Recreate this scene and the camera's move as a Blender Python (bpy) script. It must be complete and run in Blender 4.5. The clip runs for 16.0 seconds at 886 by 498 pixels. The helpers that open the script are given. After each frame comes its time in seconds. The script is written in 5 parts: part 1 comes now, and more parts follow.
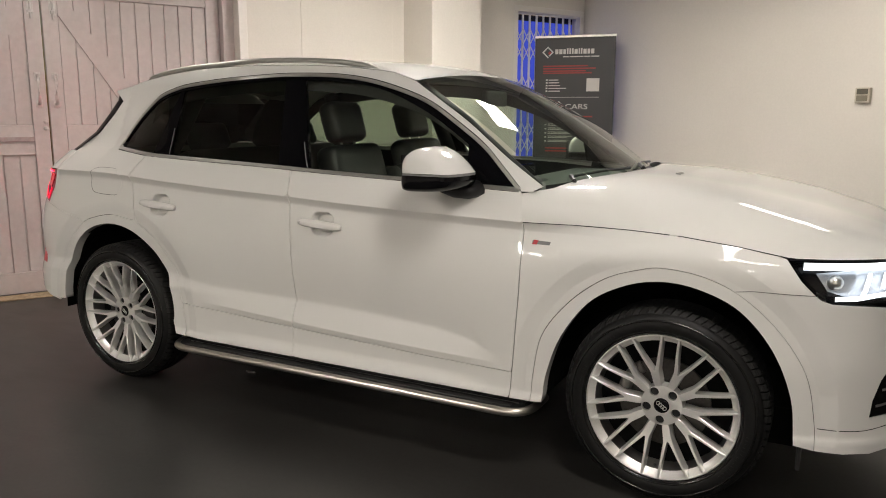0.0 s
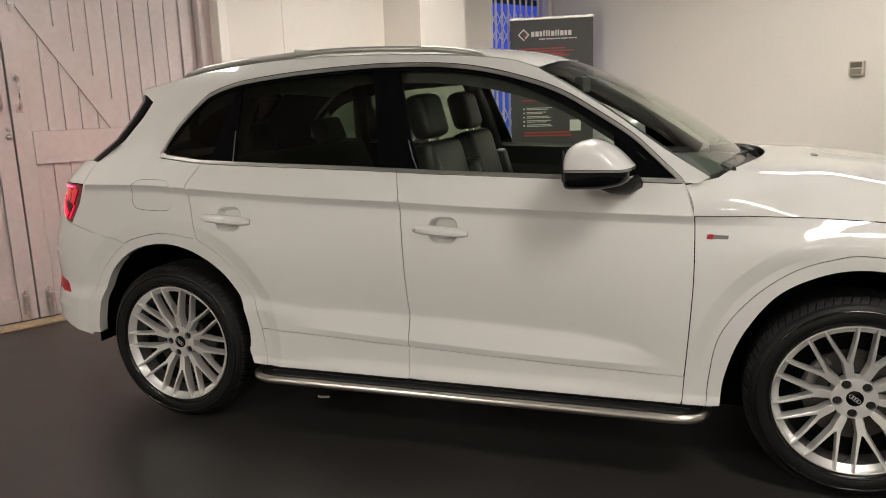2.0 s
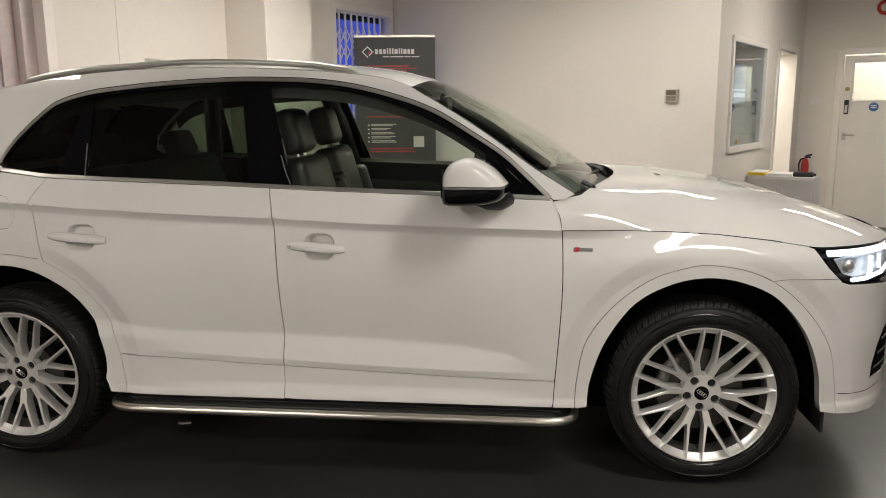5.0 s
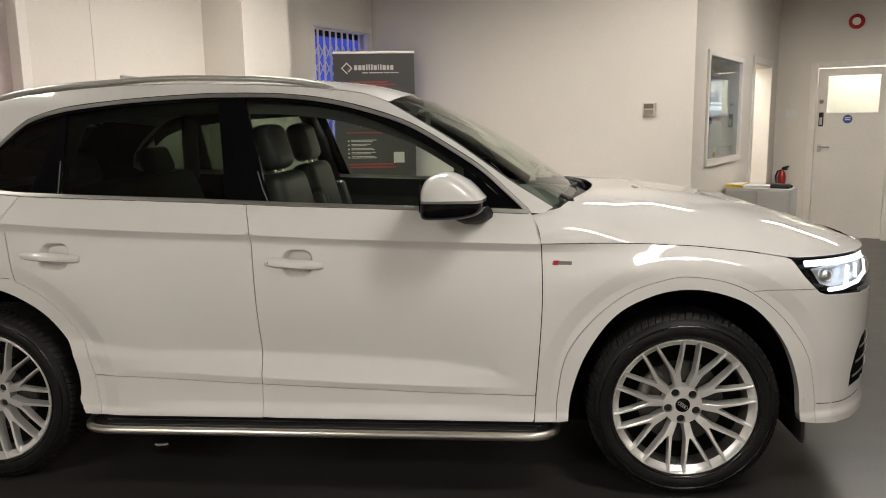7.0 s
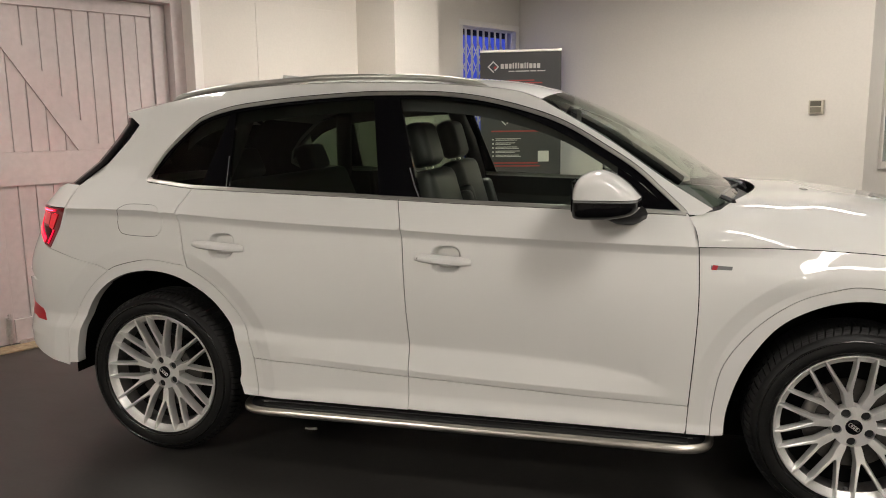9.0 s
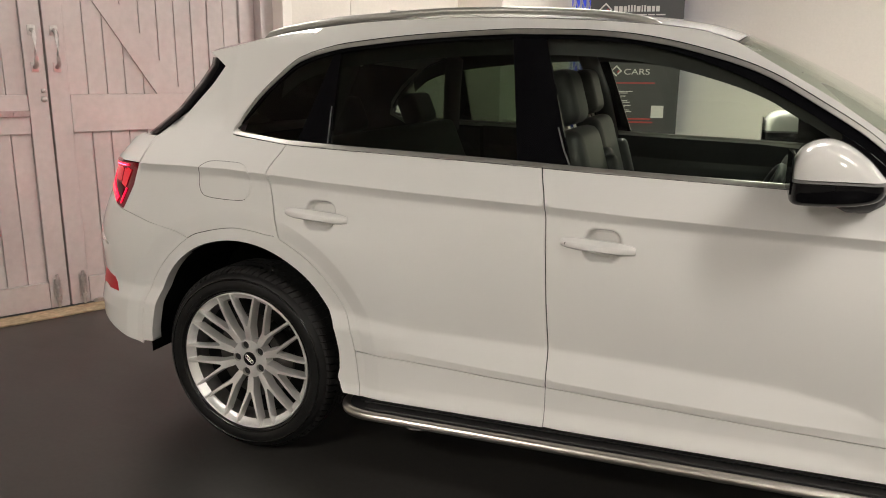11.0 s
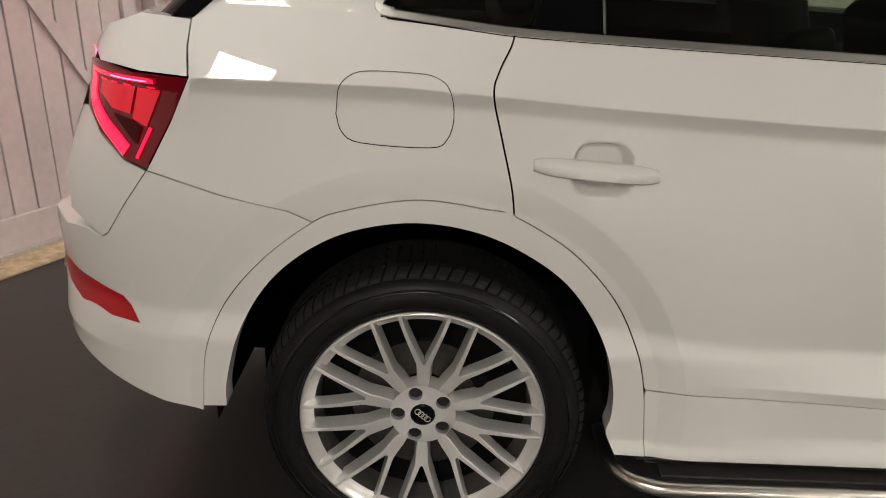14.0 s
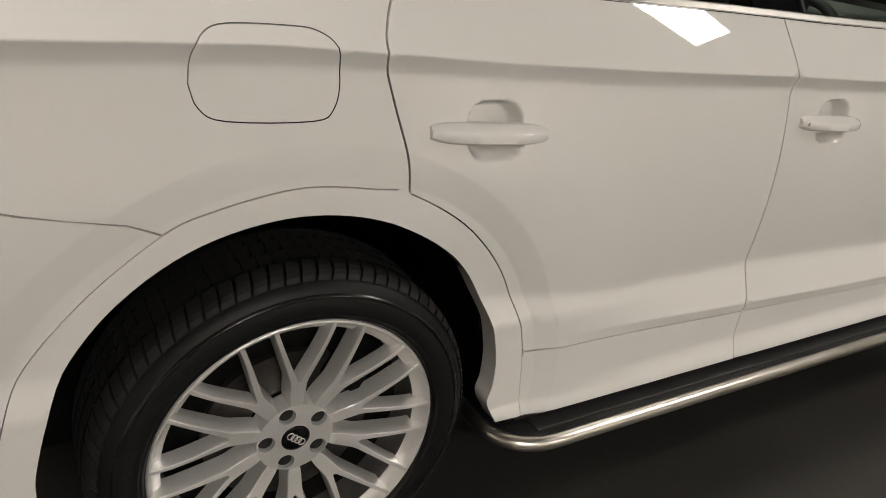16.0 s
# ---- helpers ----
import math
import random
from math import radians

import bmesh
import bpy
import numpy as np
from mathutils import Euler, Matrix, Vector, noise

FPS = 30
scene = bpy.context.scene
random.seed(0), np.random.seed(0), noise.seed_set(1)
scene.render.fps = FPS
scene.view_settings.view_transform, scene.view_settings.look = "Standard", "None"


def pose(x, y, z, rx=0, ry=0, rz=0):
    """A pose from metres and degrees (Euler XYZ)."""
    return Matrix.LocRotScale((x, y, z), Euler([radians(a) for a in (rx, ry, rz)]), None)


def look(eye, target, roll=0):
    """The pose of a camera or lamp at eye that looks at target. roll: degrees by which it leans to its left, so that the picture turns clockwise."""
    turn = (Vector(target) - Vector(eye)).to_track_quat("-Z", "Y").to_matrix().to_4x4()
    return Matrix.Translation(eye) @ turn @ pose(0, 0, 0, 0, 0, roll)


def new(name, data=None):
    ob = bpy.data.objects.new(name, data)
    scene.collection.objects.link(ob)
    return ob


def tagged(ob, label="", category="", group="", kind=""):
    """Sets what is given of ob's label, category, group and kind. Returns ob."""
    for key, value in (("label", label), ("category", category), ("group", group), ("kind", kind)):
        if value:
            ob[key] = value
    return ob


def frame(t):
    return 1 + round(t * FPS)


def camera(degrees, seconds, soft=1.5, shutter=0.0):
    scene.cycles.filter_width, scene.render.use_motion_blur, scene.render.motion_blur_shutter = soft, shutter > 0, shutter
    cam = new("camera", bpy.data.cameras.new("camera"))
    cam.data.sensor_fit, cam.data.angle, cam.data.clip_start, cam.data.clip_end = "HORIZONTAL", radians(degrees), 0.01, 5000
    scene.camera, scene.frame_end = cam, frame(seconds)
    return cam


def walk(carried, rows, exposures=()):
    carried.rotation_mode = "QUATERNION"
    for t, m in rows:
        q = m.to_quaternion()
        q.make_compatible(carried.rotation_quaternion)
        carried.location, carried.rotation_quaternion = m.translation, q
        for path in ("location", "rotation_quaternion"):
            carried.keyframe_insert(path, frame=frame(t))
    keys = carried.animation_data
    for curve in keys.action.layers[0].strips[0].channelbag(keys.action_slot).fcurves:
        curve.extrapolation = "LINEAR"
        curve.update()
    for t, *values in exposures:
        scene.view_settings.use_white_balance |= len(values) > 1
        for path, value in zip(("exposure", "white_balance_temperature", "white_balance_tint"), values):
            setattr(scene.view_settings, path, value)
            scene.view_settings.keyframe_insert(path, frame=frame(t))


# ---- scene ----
cam = camera(60.6, 16.0, 1.0)
PATH = [
    (0, (1.922, -3.579, 1.409), (1.006, -1.837, 1.057), 0.2),
    (0.5, (1.625, -3.673, 1.416), (0.787, -1.892, 1.06), -0.5),
    (1, (1.365, -3.75, 1.417), (0.595, -1.943, 1.043), -1.3),
    (1.5, (1.088, -3.689, 1.419), (0.385, -1.857, 1.03), -1.8),
    (2, (0.885, -3.703, 1.445), (0.241, -1.85, 1.053), -2.0),
    (2.5, (0.691, -3.787, 1.466), (0.107, -1.913, 1.081), -1.9),
    (3, (0.621, -3.802, 1.469), (0.097, -1.91, 1.089), -1.7),
    (3.5, (0.628, -3.805, 1.462), (0.173, -1.893, 1.091), -1.4),
    (4, (0.652, -3.807, 1.462), (0.279, -1.877, 1.093), -1.0),
    (4.5, (0.682, -3.794, 1.463), (0.394, -1.85, 1.096), -0.7),
    (5, (0.704, -3.777, 1.46), (0.5, -1.821, 1.096), -0.4),
    (5.2, (0.709, -3.766, 1.46), (0.538, -1.807, 1.096), -0.4),
    (7.3, (0.718, -3.759, 1.454), (0.557, -1.791, 1.135), -0.9),
    (7.5, (0.713, -3.755, 1.456), (0.522, -1.789, 1.14), -1.0),
    (8, (0.704, -3.762, 1.455), (0.417, -1.807, 1.148), -1.0),
    (8.5, (0.68, -3.759, 1.453), (0.276, -1.825, 1.144), -0.9),
    (9, (0.669, -3.747, 1.447), (0.156, -1.84, 1.126), -0.8),
    (9.5, (0.681, -3.713, 1.437), (0.077, -1.837, 1.099), -0.9),
    (9.7, (0.678, -3.68, 1.428), (0.048, -1.813, 1.082), -0.8),
    (11.8, (-0.19, -2.921, 1.448), (-0.845, -1.101, 0.939), 0.8),
    (12, (-0.298, -2.86, 1.428), (-0.93, -1.035, 0.908), 0.9),
    (12.5, (-0.641, -2.745, 1.423), (-1.187, -0.902, 0.87), 1.0),
    (13, (-0.912, -2.613, 1.4), (-1.321, -0.753, 0.789), 0.8),
    (13.5, (-1.161, -2.435, 1.392), (-1.416, -0.575, 0.705), 0.8),
    (14, (-1.362, -2.333, 1.364), (-1.38, -0.484, 0.603), 1.8),
    (14.5, (-1.533, -2.265, 1.337), (-1.298, -0.461, 0.507), 3.6),
    (15, (-1.629, -2.109, 1.318), (-1.135, -0.382, 0.439), 5.4),
    (15.5, (-1.703, -2.012, 1.307), (-0.961, -0.386, 0.409), 6.8),
    (16, (-1.822, -1.962, 1.333), (-0.848, -0.443, 0.47), 7.3),
]
walk(cam, [(t, look(eye, target, roll)) for t, eye, target, roll in PATH], [(0, .05), (5, .02), (9.5, .05), (12, .31), (13, .30), (14, .16), (15, .16), (16, .23)])

# ---- light ----
world = bpy.data.worlds.new("world")
scene.world = world
world.use_nodes = True
wn = world.node_tree
sky = wn.nodes.new("ShaderNodeTexSky")
sky.sky_type = "NISHITA"
sky.sun_disc = False
sky.sun_elevation = radians(4)
wn.links.new(sky.outputs[0], wn.nodes["Background"].inputs[0])
wn.nodes["Background"].inputs[1].default_value = 0.05
scene.view_settings.exposure = 0.0

ROOM = pose(0, 0, 0, 0, 0, -29)     # the walls stand 29 degrees askew to the car
CEILING = 3.0
LAMP = 96.0                          # brightness of the ceiling panels
# first three placed from reflections on the car; the rest are added unseen fill
PANELS = [(-1.95, -1.62, .52, .55, .20), (2.75, -.95, 1.2, .44, .28), (-.35, 1.5, .6, 1.1, .28), (-1.2, .7, .9, .6, .28), (.8, 2.8, 1.0, .2, .28), (.6, -5.1, 1.2, 1.08, .28), (5.4, -5.0, 1.2, 1, .28), (2.3, 4.9, 1.2, .62, .28), (-.5, 6.7, 1.2, .8, .28), (1.6, 8.2, 1.2, .8, .28)]   # along, across, length, share of LAMP, width


# ---- materials ----
def material(name, colour, rough=0.5, metal=0.0, coat=0.0, grain=0.0, grain_size=40.0, stain=0.0, stain_size=3.0,
             bump=0.0, emit=None, strength=0.0, coat_rough=0.03, spec=0.5, vary=0.0):
    m = bpy.data.materials.new(name)
    m.use_nodes = True
    nt = m.node_tree
    b = nt.nodes["Principled BSDF"]
    b.inputs["Base Color"].default_value = (*colour, 1)
    b.inputs["Roughness"].default_value = rough
    b.inputs["Metallic"].default_value = metal
    b.inputs["Coat Weight"].default_value = coat
    b.inputs["Coat Roughness"].default_value = coat_rough
    b.inputs["Specular IOR Level"].default_value = spec
    if emit:
        b.inputs["Emission Color"].default_value = (*emit, 1)
        b.inputs["Emission Strength"].default_value = strength
    if grain or stain or bump or vary:
        co = nt.nodes.new("ShaderNodeTexCoord")
        fine = nt.nodes.new("ShaderNodeTexNoise")
        fine.inputs["Scale"].default_value = grain_size
        fine.inputs["Detail"].default_value = 5
        broad = nt.nodes.new("ShaderNodeTexNoise")
        broad.inputs["Scale"].default_value = stain_size
        broad.inputs["Detail"].default_value = 3
        for n in (fine, broad):
            nt.links.new(co.outputs["Object"], n.inputs["Vector"])
        last = None
        for node, amount in ((fine, grain), (broad, stain)):
            if not amount:
                continue
            ramp = nt.nodes.new("ShaderNodeMapRange")
            ramp.inputs["From Min"].default_value, ramp.inputs["From Max"].default_value = 0.3, 0.7
            ramp.inputs["To Min"].default_value, ramp.inputs["To Max"].default_value = 1 - amount, 1 + amount
            nt.links.new(node.outputs["Fac"], ramp.inputs["Value"])
            mul = nt.nodes.new("ShaderNodeMixRGB")
            mul.blend_type = "MULTIPLY"
            mul.inputs["Fac"].default_value = 1
            if last is None:
                mul.inputs["Color1"].default_value = (*colour, 1)
            else:
                nt.links.new(last, mul.inputs["Color1"])
            nt.links.new(ramp.outputs["Result"], mul.inputs["Color2"])
            last = mul.outputs["Color"]
        if vary:
            info = nt.nodes.new("ShaderNodeObjectInfo")
            ramp = nt.nodes.new("ShaderNodeMapRange")
            ramp.inputs["To Min"].default_value, ramp.inputs["To Max"].default_value = 1 - vary, 1 + vary
            nt.links.new(info.outputs["Random"], ramp.inputs["Value"])
            mul = nt.nodes.new("ShaderNodeMixRGB")
            mul.blend_type = "MULTIPLY"
            mul.inputs["Fac"].default_value = 1
            if last is None:
                mul.inputs["Color1"].default_value = (*colour, 1)
            else:
                nt.links.new(last, mul.inputs["Color1"])
            nt.links.new(ramp.outputs["Result"], mul.inputs["Color2"])
            last = mul.outputs["Color"]
        if last is not None:
            nt.links.new(last, b.inputs["Base Color"])
        if bump:
            bp = nt.nodes.new("ShaderNodeBump")
            bp.inputs["Strength"].default_value = bump
            bp.inputs["Distance"].default_value = 0.002
            nt.links.new(fine.outputs["Fac"], bp.inputs["Height"])
            nt.links.new(bp.outputs["Normal"], b.inputs["Normal"])
    return m


def pane_material(name, tint, ior=1.5, rough=0.0):
    m = bpy.data.materials.new(name)
    m.use_nodes = True
    nt = m.node_tree
    nt.nodes.remove(nt.nodes["Principled BSDF"])
    out = nt.nodes["Material Output"]
    through_glass = nt.nodes.new("ShaderNodeBsdfTransparent")
    through_glass.inputs[0].default_value = (*tint, 1)
    gloss = nt.nodes.new("ShaderNodeBsdfGlossy")
    gloss.inputs["Roughness"].default_value = rough
    gloss.inputs["Color"].default_value = (1, 1, 1, 1)
    facing = nt.nodes.new("ShaderNodeLayerWeight")
    facing.inputs["Blend"].default_value = 0.5
    power, rise = nt.nodes.new("ShaderNodeMath"), nt.nodes.new("ShaderNodeMapRange")
    power.operation = "POWER"
    power.inputs[1].default_value = 5.0
    rise.inputs["To Min"].default_value, rise.inputs["To Max"].default_value = ((ior - 1) / (ior + 1)) ** 2, 1.0
    nt.links.new(facing.outputs["Facing"], power.inputs[0])
    nt.links.new(power.outputs[0], rise.inputs["Value"])
    mix = nt.nodes.new("ShaderNodeMixShader")
    nt.links.new(rise.outputs["Result"], mix.inputs[0])
    nt.links.new(through_glass.outputs[0], mix.inputs[1])
    nt.links.new(gloss.outputs[0], mix.inputs[2])
    nt.links.new(mix.outputs[0], out.inputs["Surface"])
    return m


PAINT = material("white_car_paint", (0.78, 0.77, 0.745), 0.5, coat=1.0, coat_rough=0.015, spec=0.15)
GLOSS_BLACK = material("gloss_black", (0.004, 0.004, 0.005), 0.05, spec=0.16)
BLACK = material("black_plastic", (0.012, 0.012, 0.013), 0.5, grain=0.2, grain_size=300, bump=0.1)
# near black: deep shade is put into the colour of hidden parts
DEEP_BLACK = material("deep_black_shade", (0.005, 0.005, 0.005), 0.9, spec=0.1, grain=0.3, grain_size=30)
CHROME = material("satin_bright_metal", (0.78, 0.76, 0.73), 0.30, 1.0)
SATIN = material("satin_aluminium", (0.50, 0.49, 0.46), 0.36, 0.85)
STEEL = material("brushed_stainless", (0.58, 0.56, 0.53), 0.32, 1.0, grain=0.06, grain_size=120)
BOARD_EDGE = material("satin_stainless", (0.66, 0.63, 0.57), 0.30, 1.0)
BOARD_PAD = material("ribbed_step_pad", (0.03, 0.029, 0.028), 0.45, grain=0.2, grain_size=90, bump=0.1)
ALLOY = material("silver_alloy", (0.88, 0.87, 0.85), 0.33, 0.62, coat=0.5, coat_rough=0.1, grain=0.03, grain_size=200)
# same silver alloy, its colour darkened for the shade inside the rim
BARREL = material("shaded_alloy", (0.24, 0.23, 0.22), 0.42, 0.7, grain=0.1, grain_size=40)
TREAD = material("worn_tread", (0.009, 0.0088, 0.0086), 0.7, grain=0.3, grain_size=50, bump=0.2)
RUBBER = material("tyre_rubber", (0.006, 0.006, 0.006), 0.52, spec=0.3, grain=0.25, grain_size=60, stain=0.2, stain_size=9, bump=0.15)
DISC = material("brake_disc_steel", (0.09, 0.085, 0.08), 0.55, 1.0, grain=0.15, grain_size=90)
CALIPER = material("cast_caliper", (0.20, 0.19, 0.18), 0.45, 0.6, grain=0.15, grain_size=60)
SHINY_RUBBER = material("dressed_rubber", (0.005, 0.005, 0.005), 0.2, spec=0.5)
CLEAR = pane_material("clear_glass", (0.90, 0.96, 0.885), 1.65)
PRIVACY = pane_material("privacy_glass", (0.22, 0.27, 0.21), 1.6)
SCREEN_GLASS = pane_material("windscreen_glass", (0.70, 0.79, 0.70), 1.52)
LENS = pane_material("lamp_lens", (0.9, 0.9, 0.9))
LEATHER = material("black_leather", (0.020, 0.021, 0.022), 0.42, grain=0.15, grain_size=160, bump=0.2)
TRIM_DARK = material("dark_cabin_trim", (0.026, 0.027, 0.028), 0.6, grain=0.15, grain_size=120)
LINING = material("grey_headlining", (0.16, 0.16, 0.155), 0.9, grain=0.1, grain_size=200)
DRL = material("daytime_lamp", (0.9, 0.9, 0.9), 0.3, emit=(0.85, 0.93, 1.0), strength=1.5)
TAIL = material("red_lamp", (0.045, 0.001, 0.003), 0.12, coat=0.3, emit=(1.0, 0.003, 0.03), strength=0.06)
TAIL_GLOW = material("red_lamp_lit", (0.5, 0.01, 0.02), 0.2, coat=1.0, emit=(1.0, 0.004, 0.045), strength=2.0)
TAIL_BRIGHT = material("red_lamp_bright", (0.5, 0.01, 0.02), 0.2, emit=(1.0, 0.02, 0.05), strength=24.0)
TAIL_MID = material("red_lamp_dim", (0.3, 0.004, 0.01), 0.15, coat=0.6, emit=(1.0, 0.003, 0.03), strength=0.42)
RED_PLASTIC = material("red_reflector", (0.50, 0.010, 0.018), 0.35, spec=0.3)
LAMP_BOWL = material("lamp_reflector", (0.66, 0.69, 0.74), 0.25, 0.5, grain=0.05)
INDICATOR = material("indicator_lens", (0.22, 0.22, 0.22), 0.2, coat=0.5)
SMOKED = material("smoked_red", (0.05, 0.001, 0.002), 0.3, spec=0.2)
BADGE_RED = material("badge_red", (0.45, 0.02, 0.03), 0.3)
FLOOR = material("black_floor_paint", (0.034, 0.0325, 0.0305), 0.42, grain=0.12, grain_size=45, stain=0.25, stain_size=0.9)
nt = FLOOR.node_tree                 # worn gloss: broad dull patches and fine dragged scuffs
co, warp = nt.nodes.new("ShaderNodeTexCoord"), nt.nodes.new("ShaderNodeMapping")
warp.inputs["Scale"].default_value = (2.0, 5.0, 1.0)
warp.inputs["Rotation"].default_value = (0, 0, 0.6)
patch, drag = nt.nodes.new("ShaderNodeTexNoise"), nt.nodes.new("ShaderNodeTexNoise")
patch.inputs["Scale"].default_value, patch.inputs["Detail"].default_value = 2.2, 8
drag.inputs["Scale"].default_value, drag.inputs["Detail"].default_value = 2.0, 9
blend, span = nt.nodes.new("ShaderNodeMath"), nt.nodes.new("ShaderNodeMapRange")
blend.operation = "MULTIPLY"
span.inputs["From Min"].default_value, span.inputs["From Max"].default_value = 0.05, 0.45
span.inputs["To Min"].default_value, span.inputs["To Max"].default_value = 0.29, 0.36
nt.links.new(co.outputs["Object"], patch.inputs["Vector"])
nt.links.new(co.outputs["Object"], warp.inputs["Vector"])
nt.links.new(warp.outputs["Vector"], drag.inputs["Vector"])
nt.links.new(patch.outputs["Fac"], blend.inputs[0])
nt.links.new(drag.outputs["Fac"], blend.inputs[1])
nt.links.new(blend.outputs[0], span.inputs["Value"])
nt.links.new(span.outputs["Result"], nt.nodes["Principled BSDF"].inputs["Roughness"])
WALL = material("cream_wall_paint", (0.74, 0.70, 0.64), 0.75, grain=0.02, grain_size=60, stain=0.035, stain_size=0.8, bump=0.08)
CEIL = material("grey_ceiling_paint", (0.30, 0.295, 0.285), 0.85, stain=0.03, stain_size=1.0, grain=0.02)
BARN = material("pinkish_grey_door_paint", (0.54, 0.492, 0.480), 0.6, grain=0.05, grain_size=25, stain=0.06, stain_size=2.5, bump=0.12, vary=0.03)
STONE = material("worn_threshold_stone", (0.42, 0.34, 0.22), 0.8, grain=0.25, grain_size=30, stain=0.2, stain_size=4, bump=0.4)
GALV = material("galvanised_steel", (0.62, 0.60, 0.58), 0.4, 0.8, grain=0.1, grain_size=60)
WHITE = material("white_gloss_paint", (0.78, 0.75, 0.70), 0.4, stain=0.03, stain_size=2, grain=0.02)
LIGHT_PANELS = {k: material("lit_diffuser", (0.9, 0.9, 0.9), 0.5, emit=(1.0, 0.93, 0.85), strength=LAMP * k) for k in {p[3] for p in PANELS}}


# ---- mesh helpers ----
def part(name, bm, mat, parent=None, label="", smooth=False):
    me = bpy.data.meshes.new(name)
    bm.to_mesh(me)
    bm.free()
    if smooth:
        me.shade_smooth()
    me.materials.append(mat)
    ob = new(name, me)
    if parent:
        ob.parent = parent
    if label:
        tagged(ob, label)
    return ob


def mesh_part(name, verts, faces, mat, parent=None, label="", smooth=True, normals=None):
    me = bpy.data.meshes.new(name)
    me.from_pydata([tuple(map(float, v)) for v in verts], [], [tuple(map(int, f)) for f in faces])
    if smooth:
        me.shade_smooth()
    if normals is not None:
        me.normals_split_custom_set_from_vertices([tuple(map(float, n)) for n in normals])
    me.materials.append(mat)
    ob = new(name, me)
    if parent:
        ob.parent = parent
    if label:
        tagged(ob, label)
    return ob


def add_box(bm, lo, hi, m=None, bevel=0.0):
    lo, hi = Vector(lo), Vector(hi)
    made = bmesh.ops.create_cube(bm, size=1, matrix=Matrix.Translation((lo + hi) / 2) @ Matrix.Diagonal((*(hi - lo), 1)))
    vs = made["verts"]
    if bevel:
        es = list({e for v in vs for e in v.link_edges})
        out = bmesh.ops.bevel(bm, geom=es, offset=bevel, segments=2, affect="EDGES", profile=0.5)
        vs = list({v for f in out["faces"] for v in f.verts} | {v for v in vs if v.is_valid})
    if m is not None:
        bmesh.ops.transform(bm, matrix=m, verts=vs)
    return vs


def box(name, lo, hi, mat, parent=None, m=None, bevel=0.0, label=""):
    bm = bmesh.new()
    add_box(bm, lo, hi, m, bevel)
    return part(name, bm, mat, parent, label)


def add_tube(bm, pts, radius, sides=10, squash=1.0, cap=True):
    """A round bar along a polyline."""
    pts = [Vector(p) for p in pts]
    rings = []
    for i, p in enumerate(pts):
        d = (pts[min(i + 1, len(pts) - 1)] - pts[max(i - 1, 0)]).normalized()
        a = d.cross(Vector((0, 0, 1)))
        a = a.normalized() if a.length > 1e-4 else Vector((1, 0, 0))
        b = a.cross(d).normalized()
        r = radius(i / (len(pts) - 1)) if callable(radius) else radius
        rings.append([bm.verts.new(p + a * r * math.cos(k * math.tau / sides) + b * r * squash * math.sin(k * math.tau / sides)) for k in range(sides)])
    for r0, r1 in zip(rings, rings[1:]):
        for k in range(sides):
            bm.faces.new((r0[k], r0[(k + 1) % sides], r1[(k + 1) % sides], r1[k]))
    if cap:
        bm.faces.new(rings[0][::-1])
        bm.faces.new(rings[-1])


def add_lathe(bm, profile, centre, sides=48, axis="Y"):
    """Turns (radius, along) pairs round an axis through centre."""
    rings = []
    for r, a in profile:
        ring = []
        for k in range(sides):
            c, s = math.cos(k * math.tau / sides) * r, math.sin(k * math.tau / sides) * r
            off = Vector((c, a, s)) if axis == "Y" else Vector((c, s, a))
            ring.append(bm.verts.new(Vector(centre) + off))
        rings.append(ring)
    for r0, r1 in zip(rings, rings[1:]):
        for k in range(sides):
            bm.faces.new((r0[k], r1[k], r1[(k + 1) % sides], r0[(k + 1) % sides]))


def curve_through(points, per=8):
    """A smooth line through plane points (Catmull-Rom)."""
    p = [np.array(q, float) for q in points]
    p = [2 * p[0] - p[1], *p, 2 * p[-1] - p[-2]]
    out = []
    for a, b, c, d in zip(p, p[1:], p[2:], p[3:]):
        for k in range(per):
            t = k / per
            out.append(0.5 * (2 * b + (c - a) * t + (2 * a - 5 * b + 4 * c - d) * t * t + (3 * b - a - 3 * c + d) * t ** 3))
    out.append(p[-2])
    return [tuple(q) for q in out]


def lerp_line(x, pairs):
    return np.interp(x, [a for a, _ in pairs], [b for _, b in pairs])


def smooth(t):
    t = np.clip(t, 0, 1)
    return t * t * (3 - 2 * t)


def inside(poly, pts):
    px, py = np.array(poly).T
    x, y = np.array(pts, float).T
    hit = np.zeros(len(x), bool)
    j = len(px) - 1
    for i in range(len(px)):
        if py[i] != py[j]:
            cross = (py[i] > y) != (py[j] > y)
            hit ^= cross & (x < (px[j] - px[i]) * (y - py[i]) / (py[j] - py[i]) + px[i])
        j = i
    return hit


def tidy(poly, least=0.004):
    out = []
    for p in poly:
        if not out or math.dist(p, out[-1]) > least:
            out.append(tuple(map(float, p)))
    while len(out) > 3 and math.dist(out[0], out[-1]) < least:
        out.pop()
    area = sum(a[0] * b[1] - b[0] * a[1] for a, b in zip(out, out[1:] + out[:1]))
    return out if area > 0 else out[::-1]


